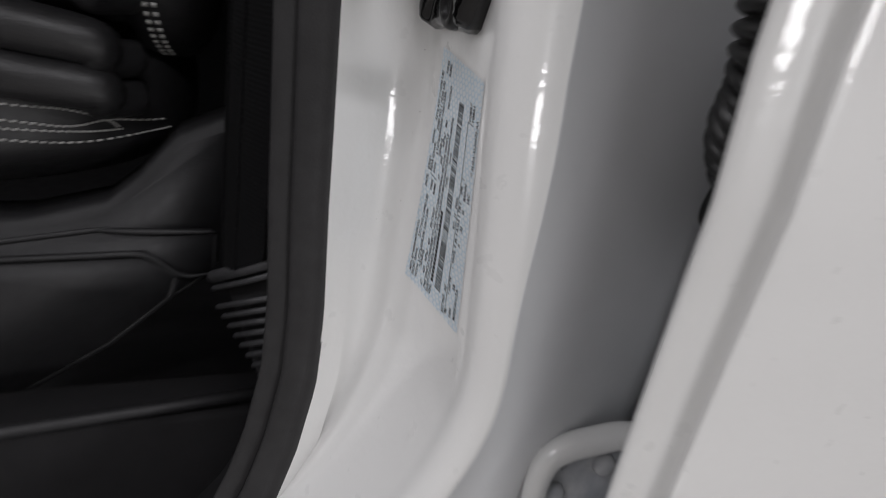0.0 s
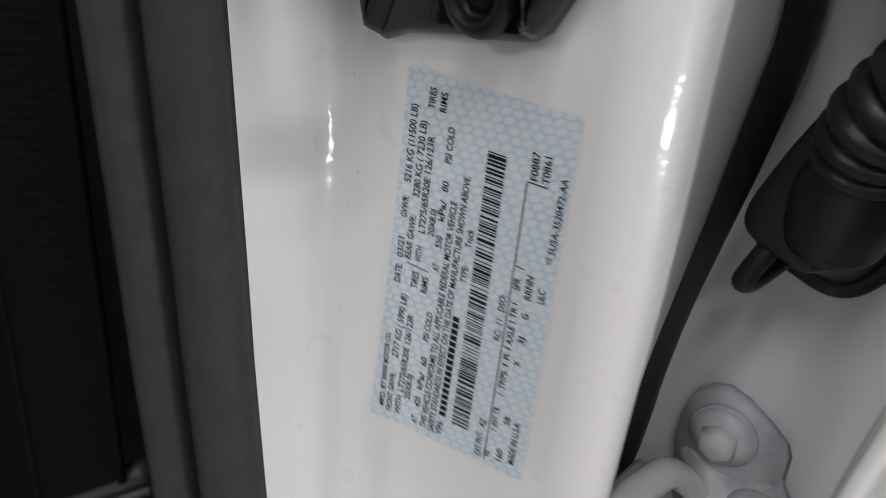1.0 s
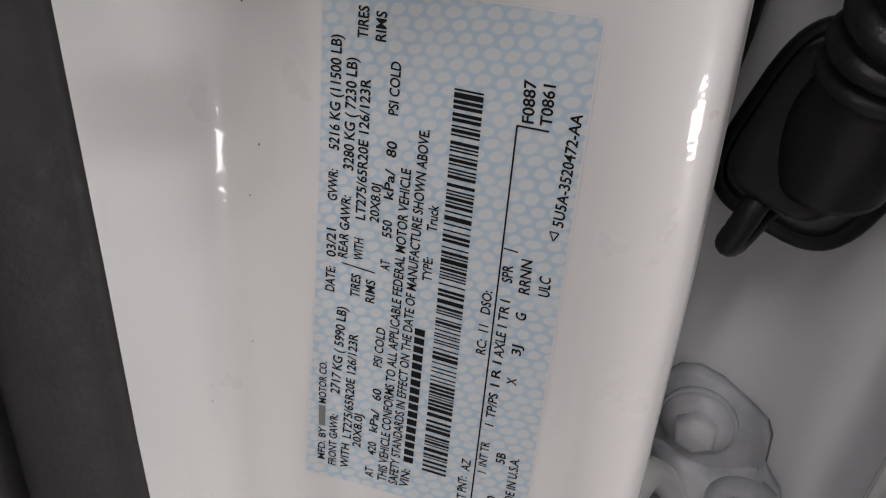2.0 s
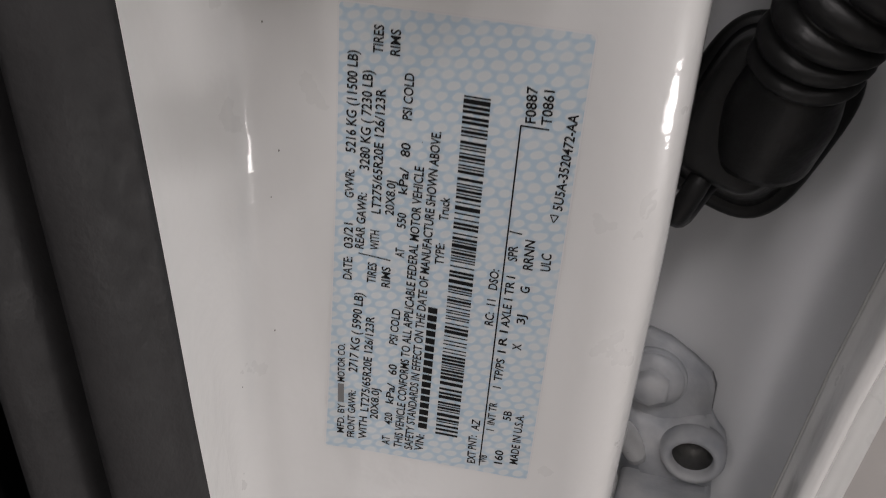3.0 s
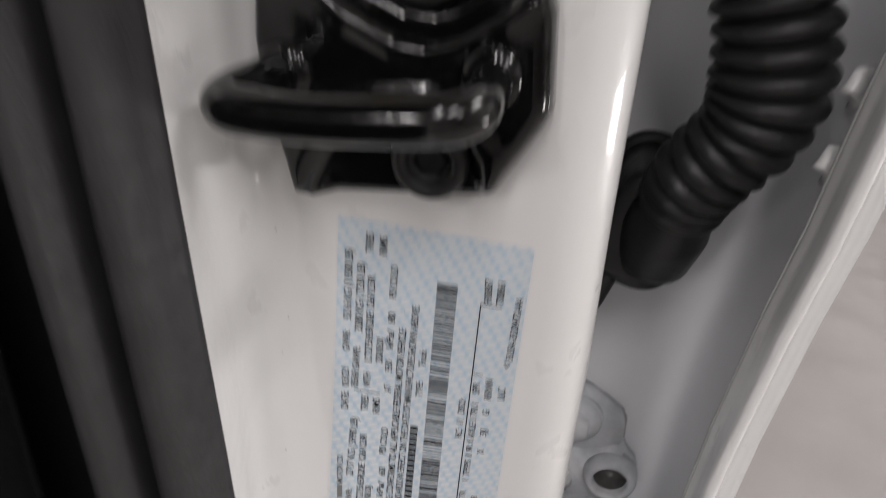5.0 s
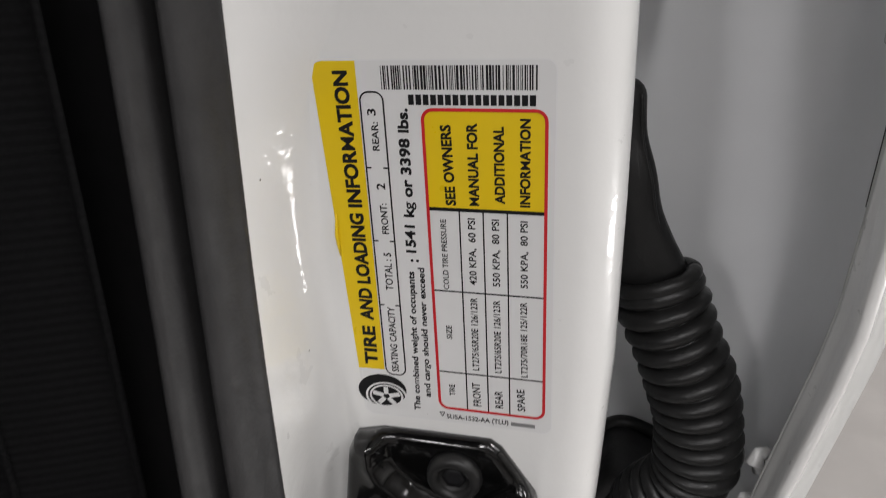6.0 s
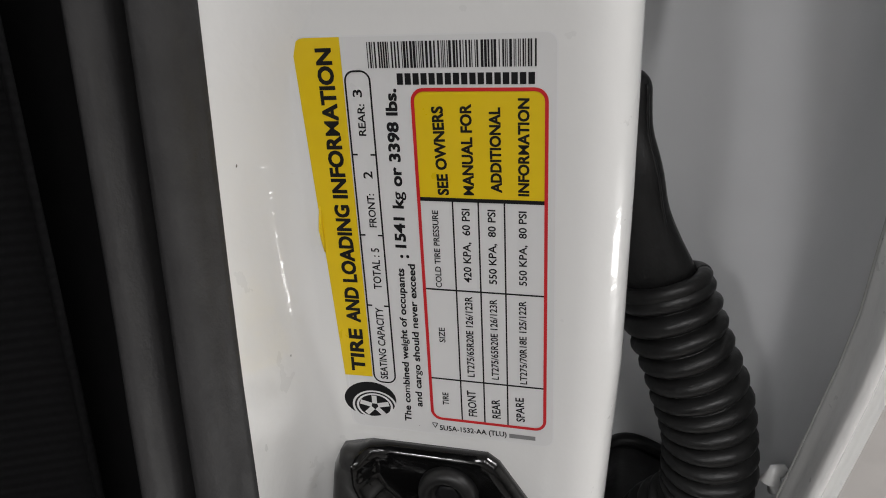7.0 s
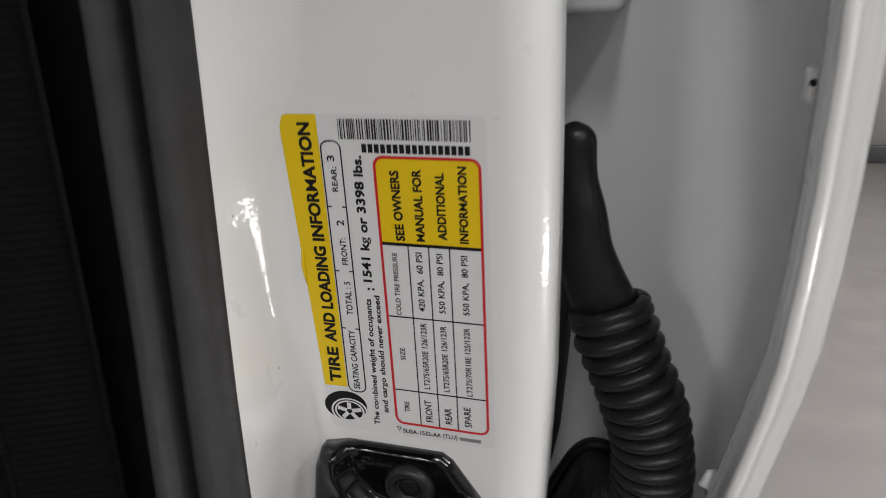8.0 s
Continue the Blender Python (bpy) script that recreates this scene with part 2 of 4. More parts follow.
def pillar_row(z):
    ya, xb = edge_y(z), right_x(z)
    xc = -0.0346 - along(z, (0.90, 0.98, 1.01, 1.045, 1.08, 1.12, 1.16, 1.2, 1.22, 1.24, 1.26, 1.28, 1.30, 1.34), (0.0120, 0.0134, 0.0130, 0.0108, 0.0083, 0.0063, 0.0052, 0.0042, 0.0034, 0.0021, -0.0005, -0.0050, -0.0104, -0.0150))
    xa = edge_x(z)
    row = [(xa - 0.0050, ya + 0.012, z), (xa - 0.0003, ya + 0.0005, z)]
    a, c = Vector((xa, ya)), Vector((xc, face_y(xc, z)))
    start = a.lerp(c, along(z, (1.05, 1.15, 1.22), (0.44, 0.34, 0.14)))
    x1 = xc + 0.0125
    x1 = min(x1, along(z, (1.285, 1.30, 1.33), (-0.0288, -0.019, -0.012))) if z > 1.1 else x1
    end = Vector((x1, face_y(x1, z)))
    for t in (0, 0.02, 0.2, 0.4, 0.6, 0.8):
        p = a.lerp(start, t)
        row.append((p.x, p.y, z))
    for k in range(13):
        t = k / 12
        p = (1 - t) ** 2 * start + 2 * t * (1 - t) * c + t * t * end
        row.append((p.x, p.y, z))
    x2 = xb - ROUND
    for k in range(1, 21):
        x = x1 + (x2 - x1) * k / 20
        row.append((x, face_y(x, z), z))
    y2 = face_y(x2, z)
    for k in range(1, 11):
        q = math.pi / 2 * k / 10
        row.append((x2 + ROUND * math.sin(q), y2 + ROUND * (1 - math.cos(q)), z))
    return row + [(xb - 0.0001, y2 + ROUND + wrap(z) * t, z) for t in (0.5, 1.0)]


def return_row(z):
    """The return behind the rounded corner, in white paint darkened for its shade."""
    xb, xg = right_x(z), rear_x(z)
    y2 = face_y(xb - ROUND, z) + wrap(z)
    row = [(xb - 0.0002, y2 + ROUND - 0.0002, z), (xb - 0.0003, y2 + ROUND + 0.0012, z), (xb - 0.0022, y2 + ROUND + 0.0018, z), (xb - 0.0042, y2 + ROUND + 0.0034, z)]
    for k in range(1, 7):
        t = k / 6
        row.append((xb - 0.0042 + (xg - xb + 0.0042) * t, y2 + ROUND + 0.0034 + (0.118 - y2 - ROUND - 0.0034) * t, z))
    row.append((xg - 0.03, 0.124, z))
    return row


heights = [0.74 + 0.01 * k for k in range(66)] + [1.45, 1.55, 1.7, 1.9]
pillar = thing("door_pillar", "glossy white painted steel door pillar with rounded edges", "car body", kind="structure")
part("pillar_skin", grid([pillar_row(z) for z in heights]), PAINT, pillar)
part("return_flange", grid([return_row(z) for z in heights]), PAINT_SHADED, pillar, "return behind the corner, its white darkened for shade")


def seal_row(z):
    x, e = rear_x(z), right_x(z) - 0.0062 - 0.12 * max(0.0, 1.1 - z) - 0.014 * smooth01((z - 1.19) / 0.06) - along(z, (0.92, 0.94, 0.96, 0.98, 1.0, 1.04, 1.08), (0.0, 0.001, 0.0025, 0.0033, 0.0035, 0.0018, 0.0))
    return [(x - 0.0010, 0.1120, z), (x + 0.0006, 0.1125, z), (x + 0.3 * (e - x), 0.1145, z), (e - 0.0020, 0.1180, z), (e - 0.0003, 0.1215, z), (e, 0.1250, z), (e - 0.0008, 0.1300, z), (e - 0.0040, 0.1345, z), (x - 0.02, 0.1350, z)]


part("rear_filler", grid([seal_row(z) for z in heights]), RUBBER, pillar, "black rubber bulb seal between pillar and rear door")

rng = random.Random(8)
DIRT = material("grey_road_dirt", (0.22, 0.20, 0.18), 0.8, spread=0.2, scale=300)
for z, k in ((1.0697, 5), (1.0450, 6), (1.062, 17), (1.083, 8), (1.098, 17), (1.030, 17), (1.072, 18), (1.020, 12), (1.128, 15), (1.205, 14), (1.262, 9), (1.180, 28), (1.020, 30), (1.075, 29)):
    a, b, c = Vector(pillar_row(z)[k]), Vector(pillar_row(z)[k + 1]), Vector(pillar_row(z + 0.004)[k])
    u, v = (b - a).normalized(), (c - a).normalized()
    n = u.cross(v).normalized()
    n = -n if n.y > 0 else n
    size = rng.uniform(0.00012, 0.00028)
    ringed = [a + n * 0.00008 + u * size * rng.uniform(0.6, 1.3) * math.cos(q) + v * size * rng.uniform(0.8, 2.0) * math.sin(q) for q in np.linspace(0, 2 * math.pi, 9)[:-1]]
    part("paint_speck", grid([ringed, [a + n * 0.00016 + (p - a) * 0.3 for p in ringed]], close=True, cap=True), DIRT, pillar, "tiny dark speck on the paint")

# ---- weatherstrip round the front door opening ----
STRIP = [(-0.0022, 0.004), (0.0, 0.0), (-0.0003, -0.0022), (-0.0009, -0.0034), (-0.0012, -0.0060), (-0.0018, -0.0090), (-0.0027, -0.0120), (-0.0039, -0.0145), (-0.0053, -0.0160), (-0.0068, -0.0158), (-0.0080, -0.0138), (-0.0088, -0.0090), (-0.0096, -0.0020), (-0.0101, -0.0090), (-0.0106, -0.0170), (-0.0113, -0.0224), (-0.0123, -0.0247), (-0.0135, -0.0252), (-0.0148, -0.0240), (-0.0164, -0.0206), (-0.0188, -0.0150), (-0.0225, -0.0070)]
strip = thing("weatherstrip", "matt black rubber weatherstrip along the door opening", "seal")


def strip_path():
    """The edge of the opening, from the front of the sill round the corner and up the pillar: (y, z) and the way along it."""
    pts = [(-1.3, 0.690), (-0.6, 0.690), (-0.35, 0.692), (-0.27, 0.699), (-0.21, 0.714), (-0.18, 0.727)] + [(edge_y(z), z) for z in heights]
    out = []
    for k, (y, z) in enumerate(pts):
        a, b = pts[max(0, k - 1)], pts[min(len(pts) - 1, k + 1)]
        n = math.hypot(b[0] - a[0], b[1] - a[1])
        out.append((y, z, (b[0] - a[0]) / n, (b[1] - a[1]) / n))
    return out


def strip_row(y, z, ty, tz, profile=STRIP):
    return [(edge_x(z) + dx, y + dy * tz, z - dy * ty) for dx, dy in profile]


part("bulb_seal", grid([strip_row(*r, STRIP[:13]) for r in strip_path()]), RUBBER, strip, "smooth outer rubber bulb")
part("inner_lip", grid([strip_row(*r, STRIP[12:]) for r in strip_path()]), RUBBER, strip, "raised inner rubber lip behind a groove")
# ---- labels ----
TIRE = (0.0, 1.235, 0.0)
CERT = (0.0, 1.045, 6.238)


def on_label(frm, u, v, lift):
    """A place on the pillar from millimetres on a label."""
    ox, oz, turn = frm
    c, s = math.cos(radians(turn)), math.sin(radians(turn))
    x, z = ox + (u * c + v * s) / 1000, oz + (-u * s + v * c) / 1000
    return Vector((x, face_y(x, z) - lift / 1000, z))


def patch(frm, u0, u1, v0, v1, lift, radius=0.0, step=2.5, corners=(1, 1, 1, 1), lean=0.0):
    """A sheet on a label, with rounded corners (left top, right top, right bottom, left bottom); lean moves the top of its left edge out and the foot in."""
    us = np.linspace(0, 1, max(2, int((u1 - u0) / step) + 1))
    vs = sorted({*np.linspace(v0 + radius, v1 - radius, max(2, int((v1 - v0) / step) + 1)), *(v0 + radius * (1 - math.cos(q)) for q in np.linspace(0, math.pi / 2, 6)), *(v1 - radius * (1 - math.cos(q)) for q in np.linspace(0, math.pi / 2, 6))}) if radius else np.linspace(v0, v1, max(2, int((v1 - v0) / step) + 1))
    rows = []
    for v in vs:
        d = max(0.0, v0 + radius - v, v - v1 + radius)
        cut = radius - math.sqrt(max(0.0, radius * radius - d * d))
        low = v < (v0 + v1) / 2
        a = u0 - lean * ((v - v0) / (v1 - v0) - 0.5) + cut * (corners[3] if low else corners[0])
        b = u1 - cut * (corners[2] if low else corners[1])
        rows.append([on_label(frm, a + (b - a) * s, v, lift) for s in us])
    return grid(rows)


def ring(frm, u0, u1, v0, v1, wide, radius, lift):
    """A rounded frame line."""
    def loop(e):
        r = max(0.05, radius - e)
        out = []
        for cu, cv, q0 in ((u1 - e - r, v1 - e - r, 0), (u0 + e + r, v1 - e - r, 90), (u0 + e + r, v0 + e + r, 180), (u1 - e - r, v0 + e + r, 270)):
            out += [(cu + r * math.cos(radians(q0 + 15 * k)), cv + r * math.sin(radians(q0 + 15 * k))) for k in range(7)]
        full = []
        for (a, b), (c, d) in zip(out, out[1:] + out[:1]):
            n = max(1, int(math.hypot(c - a, d - b) / 3))
            full += [(a + (c - a) * k / n, b + (d - b) * k / n) for k in range(n)]
        return full
    outer = loop(0)
    inner = loop(wide)
    n = min(len(outer), len(inner))
    pick = lambda some: [some[int(k * len(some) / n)] for k in range(n)]
    o, i = pick(outer), pick(inner)
    rows = [[on_label(frm, *p, lift) for p in o] + [on_label(frm, *o[0], lift)], [on_label(frm, *p, lift) for p in i] + [on_label(frm, *i[0], lift)]]
    return grid(rows)


def stroke(frm, u0, v0, u1, v1, wide, lift=0.3):
    n = max(2, int(math.hypot(u1 - u0, v1 - v0) / 2.5) + 1)
    length = math.hypot(u1 - u0, v1 - v0)
    nu, nv = -(v1 - v0) / length * wide / 2, (u1 - u0) / length * wide / 2
    rows = []
    for k in range(n):
        t = k / (n - 1)
        u, v = u0 + (u1 - u0) * t, v0 + (v1 - v0) * t
        rows.append([on_label(frm, u + nu, v + nv, lift), on_label(frm, u - nu, v - nv, lift)])
    return grid(rows)


def merge(bms):
    out = bmesh.new()
    for b in bms:
        me = bpy.data.meshes.new("part")
        b.to_mesh(me)
        b.free()
        out.from_mesh(me)
        bpy.data.meshes.remove(me)
    return out


def letter_mesh(text, bold=0.0):
    cu = bpy.data.curves.new("letters", "FONT")
    cu.body, cu.size, cu.offset, cu.resolution_u, cu.space_character = text, 1.0, bold, 3, 1.0
    ob = new("letters", cu)
    me = bpy.data.meshes.new_from_object(ob.evaluated_get(bpy.context.evaluated_depsgraph_get()))
    bpy.data.objects.remove(ob)
    bpy.data.curves.remove(cu)
    return me


_h = letter_mesh("H")
CAP = max(v.co.y for v in _h.vertices)


TIGHT = "Mgm"


def extent(text):
    """Where plain letters begin and end along their line."""
    me = letter_mesh(text)
    xs = [v.co.x for v in me.vertices]
    bpy.data.meshes.remove(me)
    return min(xs), max(xs)


def letter_runs(text):
    """The line cut at its tight letters: each piece with its start along the line."""
    pieces = []
    for ch in text:
        if pieces and ch not in TIGHT and pieces[-1] not in TIGHT:
            pieces[-1] += ch
        else:
            pieces.append(ch)
    out, before = [], ""
    for piece in pieces:
        start = extent(before + "H")[1] - extent("H")[1] if before else 0.0
        out.append((piece, start))
        before += piece
    return out


def print_line(parent, frm, text, u0, v0, u1, v1, high, bold=0.0, mat=None, lift=0.3):
    """Printed words whose middle line runs from (u0, v0) to (u1, v1) on a label; bold thickens the strokes."""
    length = math.hypot(u1 - u0, v1 - v0)
    du, dv = (u1 - u0) / length, (v1 - v0) / length
    # in heavy lines the letters with tight counters are set on their own, a little lighter
    runs = letter_runs(text) if bold > 0.022 else [(text, 0.0)]
    whole = extent(text)
    verts, faces = [], []
    for word, at in runs:
        heavy = bold if word not in TIGHT else bold * 0.35
        fat = min(heavy, 0.018)
        me, more = letter_mesh(word, fat), (heavy - fat) * high / CAP
        for k, (sx, sy) in enumerate(((-1, -1), (1, -1), (1, 1), (-1, 1)) if more > 0 else ((0, 0),)):
            faces += [[len(verts) + i for i in f.vertices] for f in me.polygons]
            for v in me.vertices:
                a = (at + v.co.x - whole[0]) / (whole[1] - whole[0]) * length + sx * more
                b = (v.co.y - CAP / 2) * high / CAP + sy * more
                verts.append(on_label(frm, u0 + du * a - dv * b, v0 + dv * a + du * b, lift + 0.004 * k))
        bpy.data.meshes.remove(me)
    out = bpy.data.meshes.new("printed_line")
    out.from_pydata(verts, [], faces)
    out.materials.append(mat or INK)
    ob = new("printed_line", out)
    ob.parent = parent
    return ob


def code_blocks(parent, frm, u0, v0, u1, v1, high):
    """A row of seventeen plain blocks."""
    for k in range(17):
        a, b = (k + 0.1) / 17, (k + 0.86) / 17
        part("plain_bar", stroke(frm, u0 + (u1 - u0) * a, v0 + (v1 - v0) * a, u0 + (u1 - u0) * b, v0 + (v1 - v0) * b, high), INK, parent, smooth=False)


def maker_block(parent, frm, u0, v0, u1, v1, high):
    part("plain_bar", stroke(frm, u0, v0, u1, v1, high * 0.9), GREY_INK, parent, smooth=False)


def barcode(parent, frm, u0, u1, v0, v1, upright, seed, count):
    """Bars of random widths that fill a box; upright bars stand side by side along u."""
    rng = random.Random(seed)
    widths = [rng.choice((1, 1, 1, 2, 2, 3)) for _ in range(count * 2 - 1)]
    total, at, bars = sum(widths), 0, []
    for k, wd in enumerate(widths):
        if k % 2 == 0:
            a, b = at / total, (at + wd) / total
            if upright:
                m = u0 + (u1 - u0) * (a + b) / 2
                bars.append(stroke(frm, m, v0, m, v1, (u1 - u0) * (b - a)))
            else:
                m = v0 + (v1 - v0) * (a + b) / 2
                bars.append(stroke(frm, u0, m, u1, m, (v1 - v0) * (b - a)))
        at += wd
    tagged(part("barcode", merge(bars), INK, parent, "black barcode of fine bars", smooth=False), kind="stuff")


tire_label = thing("tire_label", "white, yellow and red tire and loading sticker on the pillar", "label")
part("film", patch(TIRE, -25.2, 36.9, -57.2, 55.2, 0.16, 3.0, lean=4.6), PAPER, tire_label)
part("film_edge", ring(TIRE, -22.8, 36.9, -57.2, 55.2, 0.35, 3.0, 0.19), FILM_EDGE, tire_label, "white line that paints the highlight on the film's raised edge")
part("yellow_band", patch(TIRE, -25.5, -15.2, -39.6, 54.9, 0.22, 3.2, corners=(1, 0, 0, 0), lean=3.9), YELLOW, tire_label, "yellow title band")
part("yellow_panel", patch(TIRE, 2.2, 34.3, 15.0, 42.2, 0.22, 2.4, corners=(1, 1, 0, 0)), YELLOW, tire_label, "yellow notice panel")
part("red_frame", ring(TIRE, 1.7, 34.8, -51.9, 42.8, 0.85, 3.2, 0.36), RED, tire_label, "red rounded frame")
part("seat_box", ring(TIRE, -14.9, -8.1, -41.3, 47.1, 0.45, 2.6, 0.3), INK, tire_label)
for tv in (-16.4, 4.4, 26.2):
    part("tick", merge([stroke(TIRE, -14.7, tv, -13.2, tv, 0.45), stroke(TIRE, -9.8, tv, -8.3, tv, 0.45)]), INK, tire_label)
part("heavy_rule", stroke(TIRE, 2.3, 15.0, 34.2, 15.0, 1.0, 0.33), INK, tire_label)
for tv in (-10.2, -38.0):
    part("table_rule", stroke(TIRE, 2.3, tv, 34.2, tv, 0.45), INK, tire_label)
for tu in (10.9, 17.5, 24.1):
    part("table_rule", stroke(TIRE, tu, -51.2, tu, 14.6, 0.40), INK, tire_label)
part("edge_bubble", tube([on_label(TIRE, -25.2, 12.0, 0.2), on_label(TIRE, -25.3, 9.0, 0.4), on_label(TIRE, -25.5, 5.5, 0.6), on_label(TIRE, -25.3, 2.0, 0.4), on_label(TIRE, -25.2, -1.0, 0.2)], lambda t: 0.0002 + 0.0004 * math.sin(math.pi * t), 10, (0, 1, 0)), YELLOW, tire_label, "lifted bubble at the edge of the yellow band")
barcode(tire_label, TIRE, -8.4, 32.0, 47.5, 53.6, True, 3, 58)
code_blocks(tire_label, TIRE, -1.6, 44.9, 31.9, 44.9, 2.7)
part("code_mark", merge([stroke(TIRE, 1.9, -53.3, 3.5, -53.3, 0.25), stroke(TIRE, 1.9, -53.3, 2.7, -54.9, 0.25), stroke(TIRE, 3.5, -53.3, 2.7, -54.9, 0.25)]), INK, tire_label)
maker_block(tire_label, TIRE, 24.4, -54.7, 31.8, -54.7, 1.5)


def disc(frm, cu, cv, ru, rv, tilt, lift, hole=0.0):
    c, s = math.cos(radians(tilt)), math.sin(radians(tilt))
    rows = []
    for f in (hole, (1 + hole) / 2, 1.0):
        rows.append([on_label(frm, cu + f * (ru * math.cos(q) * c - rv * math.sin(q) * s), cv + f * (ru * math.cos(q) * s + rv * math.sin(q) * c), lift) for q in np.linspace(0, 2 * math.pi, 33)])
    return grid(rows)


part("tire_picture", disc(TIRE, -16.6, -47.4, 8.0, 5.9, 6, 0.24), INK, tire_label, "printed picture of a black tyre")
part("tire_picture_rim", merge([disc(TIRE, -15.4, -49.6, 6.9, 5.3, 4, 0.30, 0.90), disc(TIRE, -15.4, -49.6, 5.6, 4.3, 4, 0.30, 0.88)] + [stroke(TIRE, -15.4 + 1.0 * math.cos(radians(q)), -49.6 + 0.8 * math.sin(radians(q)), -15.4 + 4.6 * math.cos(radians(q)), -49.6 + 3.5 * math.sin(radians(q)), 1.5, 0.3) for q in (18, 90, 162, 234, 306)]), PAPER, tire_label, "printed white wheel rim", smooth=False)


def tire_line(text, u0, v0, u1, v1, high, bold=0.016):
    print_line(tire_label, TIRE, text, u0, v0, u1, v1, high, bold)


tire_line('TIRE', -19.2, -37.7, -19.0, -24.4, 3.75, 0.038)
tire_line('AND', -19.1, -21.8, -18.9, -11.4, 3.75, 0.038)
tire_line('LOADING', -18.9, -9.5, -19.1, 12.4, 3.75, 0.038)
tire_line('INFORMATION', -19.1, 14.6, -19.6, 52.2, 3.75, 0.038)
tire_line('SEATING CAPACITY', -11.6, -39.9, -11.3, -17.1, 2.08, 0.018)
tire_line('TOTAL : 5', -11.1, -11.3, -10.9, 0.7, 2.15)
tire_line('FRONT:', -10.8, 6.7, -10.8, 15.8, 1.92)
tire_line('2', -11.0, 20.0, -11.0, 21.8, 2.35)
tire_line('REAR:', -11.4, 31.1, -11.2, 38.9, 1.83)
tire_line('3', -11.8, 40.7, -11.8, 42.4, 2.25)
tire_line('The combined weight of occupants', -5.4, -53.6, -4.2, -4.8, 1.87, 0.026)
tire_line(':', -3.3, -1.5, -3.3, -0.9, 3.21, 0.03)
tire_line('1541 kg or 3398 lbs.', -3.6, 1.4, -3.3, 42.5, 2.75, 0.036)
tire_line('and cargo should never exceed', -1.7, -48.1, -1.1, -3.4, 1.84, 0.026)
tire_line('SEE OWNERS', 8.7, 16.3, 8.1, 38.3, 2.63, 0.034)
tire_line('MANUAL FOR', 15.2, 16.4, 15.1, 38.8, 2.58, 0.034)
tire_line('ADDITIONAL', 22.2, 17.4, 22.1, 38.1, 2.52, 0.034)
tire_line('INFORMATION', 28.9, 16.7, 29.0, 40.2, 2.47, 0.034)
tire_line('COLD TIRE PRESSURE', 6.2, -9.6, 6.2, 12.0, 1.55, 0.014)
tire_line('420 KPA,  60 PSI', 14.1, -7.6, 14.2, 12.7, 1.97)
tire_line('550 KPA,  80 PSI', 20.8, -7.6, 20.8, 12.7, 1.93)
tire_line('550 KPA,  80 PSI', 28.6, -7.5, 28.6, 12.6, 1.89)
tire_line('SIZE', 6.3, -26.2, 6.3, -21.7, 1.63, 0.014)
tire_line('LT275/65R20E 126/123R', 14.0, -36.4, 14.1, -11.8, 1.92)
tire_line('LT275/65R20E 126/123R', 20.8, -36.5, 20.7, -12.1, 1.88)
tire_line('LT275/70R18E 125/122R', 28.6, -37.1, 28.4, -12.0, 1.84)
tire_line('TIRE', 6.3, -46.6, 6.3, -42.5, 1.70, 0.014)
tire_line('FRONT', 14.1, -49.5, 13.8, -41.0, 2.33)
tire_line('REAR', 20.9, -49.3, 20.7, -43.1, 2.30)
tire_line('SPARE', 27.7, -49.5, 27.4, -41.7, 2.25)
tire_line('5U5A-1532-AA (TLU)', 4.1, -54.7, 23.6, -54.4, 1.60, 0.02)

cert_label = thing("certification_label", "pale blue vehicle certification sticker with printed data", "label")
part("backing_edge", patch(CERT, -25.5, 24.35, -51.3, 54.6, 0.10, 1.2), PAPER, cert_label, "thin white cut edge of the label")
part("film_edge", ring(CERT, -25.4, 24.3, -51.2, 54.5, 0.32, 1.2, 0.20), FILM_EDGE, cert_label, "white line that paints the highlight on the film's raised edge")
part("film", patch(CERT, -25.2, 24.0, -51.0, 54.3, 0.16, 1.0), HOLO, cert_label)
barcode(cert_label, CERT, 1.3, 6.6, -41.8, 40.3, False, 11, 84)
part("long_rule", merge([stroke(CERT, 12.5, -49.0, 12.8, 36.3, 0.3), stroke(CERT, 12.7, 36.3, 18.2, 36.4, 0.3)]), INK, cert_label)
part("slash_rule", stroke(CERT, -19.4, 2.3, -12.0, 2.0, 0.25), INK, cert_label)
part("code_mark", merge([stroke(CERT, 20.6, 19.6, 22.2, 19.6, 0.22), stroke(CERT, 20.6, 19.6, 21.4, 18.0, 0.22), stroke(CERT, 22.2, 19.6, 21.4, 18.0, 0.22)]), INK, cert_label)


def cert_line(text, u0, v0, u1, v1, high):
    print_line(cert_label, CERT, text, u0, v0, u1, v1, high, 0.0155)


cert_line('MFD. BY', -21.7, -46.6, -21.9, -38.2, 1.62)
maker_block(cert_label, CERT, -22.0, -37.7, -22.2, -32.5, 1.62)
cert_line('MOTOR CO.', -22.2, -31.9, -22.5, -21.5, 1.63)
cert_line('DATE:', -21.8, -4.6, -21.8, 0.9, 2.02)
cert_line('03/21', -21.8, 3.0, -22.0, 8.9, 2.01)
cert_line('GVWR:', -22.0, 14.8, -22.0, 21.0, 1.97)
cert_line('5216 KG (11500 LB)', -22.0, 24.8, -22.0, 45.4, 2.15)
cert_line('FRONT GAWR:', -19.2, -47.5, -19.4, -34.0, 1.74)
cert_line('2717 KG ( 5990 LB)', -19.5, -28.6, -18.9, -7.5, 2.07)
cert_line('REAR GAWR:', -19.3, 3.5, -19.0, 16.4, 1.98)
cert_line('3280 KG ( 7230 LB)', -18.8, 21.6, -18.7, 42.0, 2.13)
cert_line('WITH', -16.3, -47.4, -16.4, -40.9, 1.86)
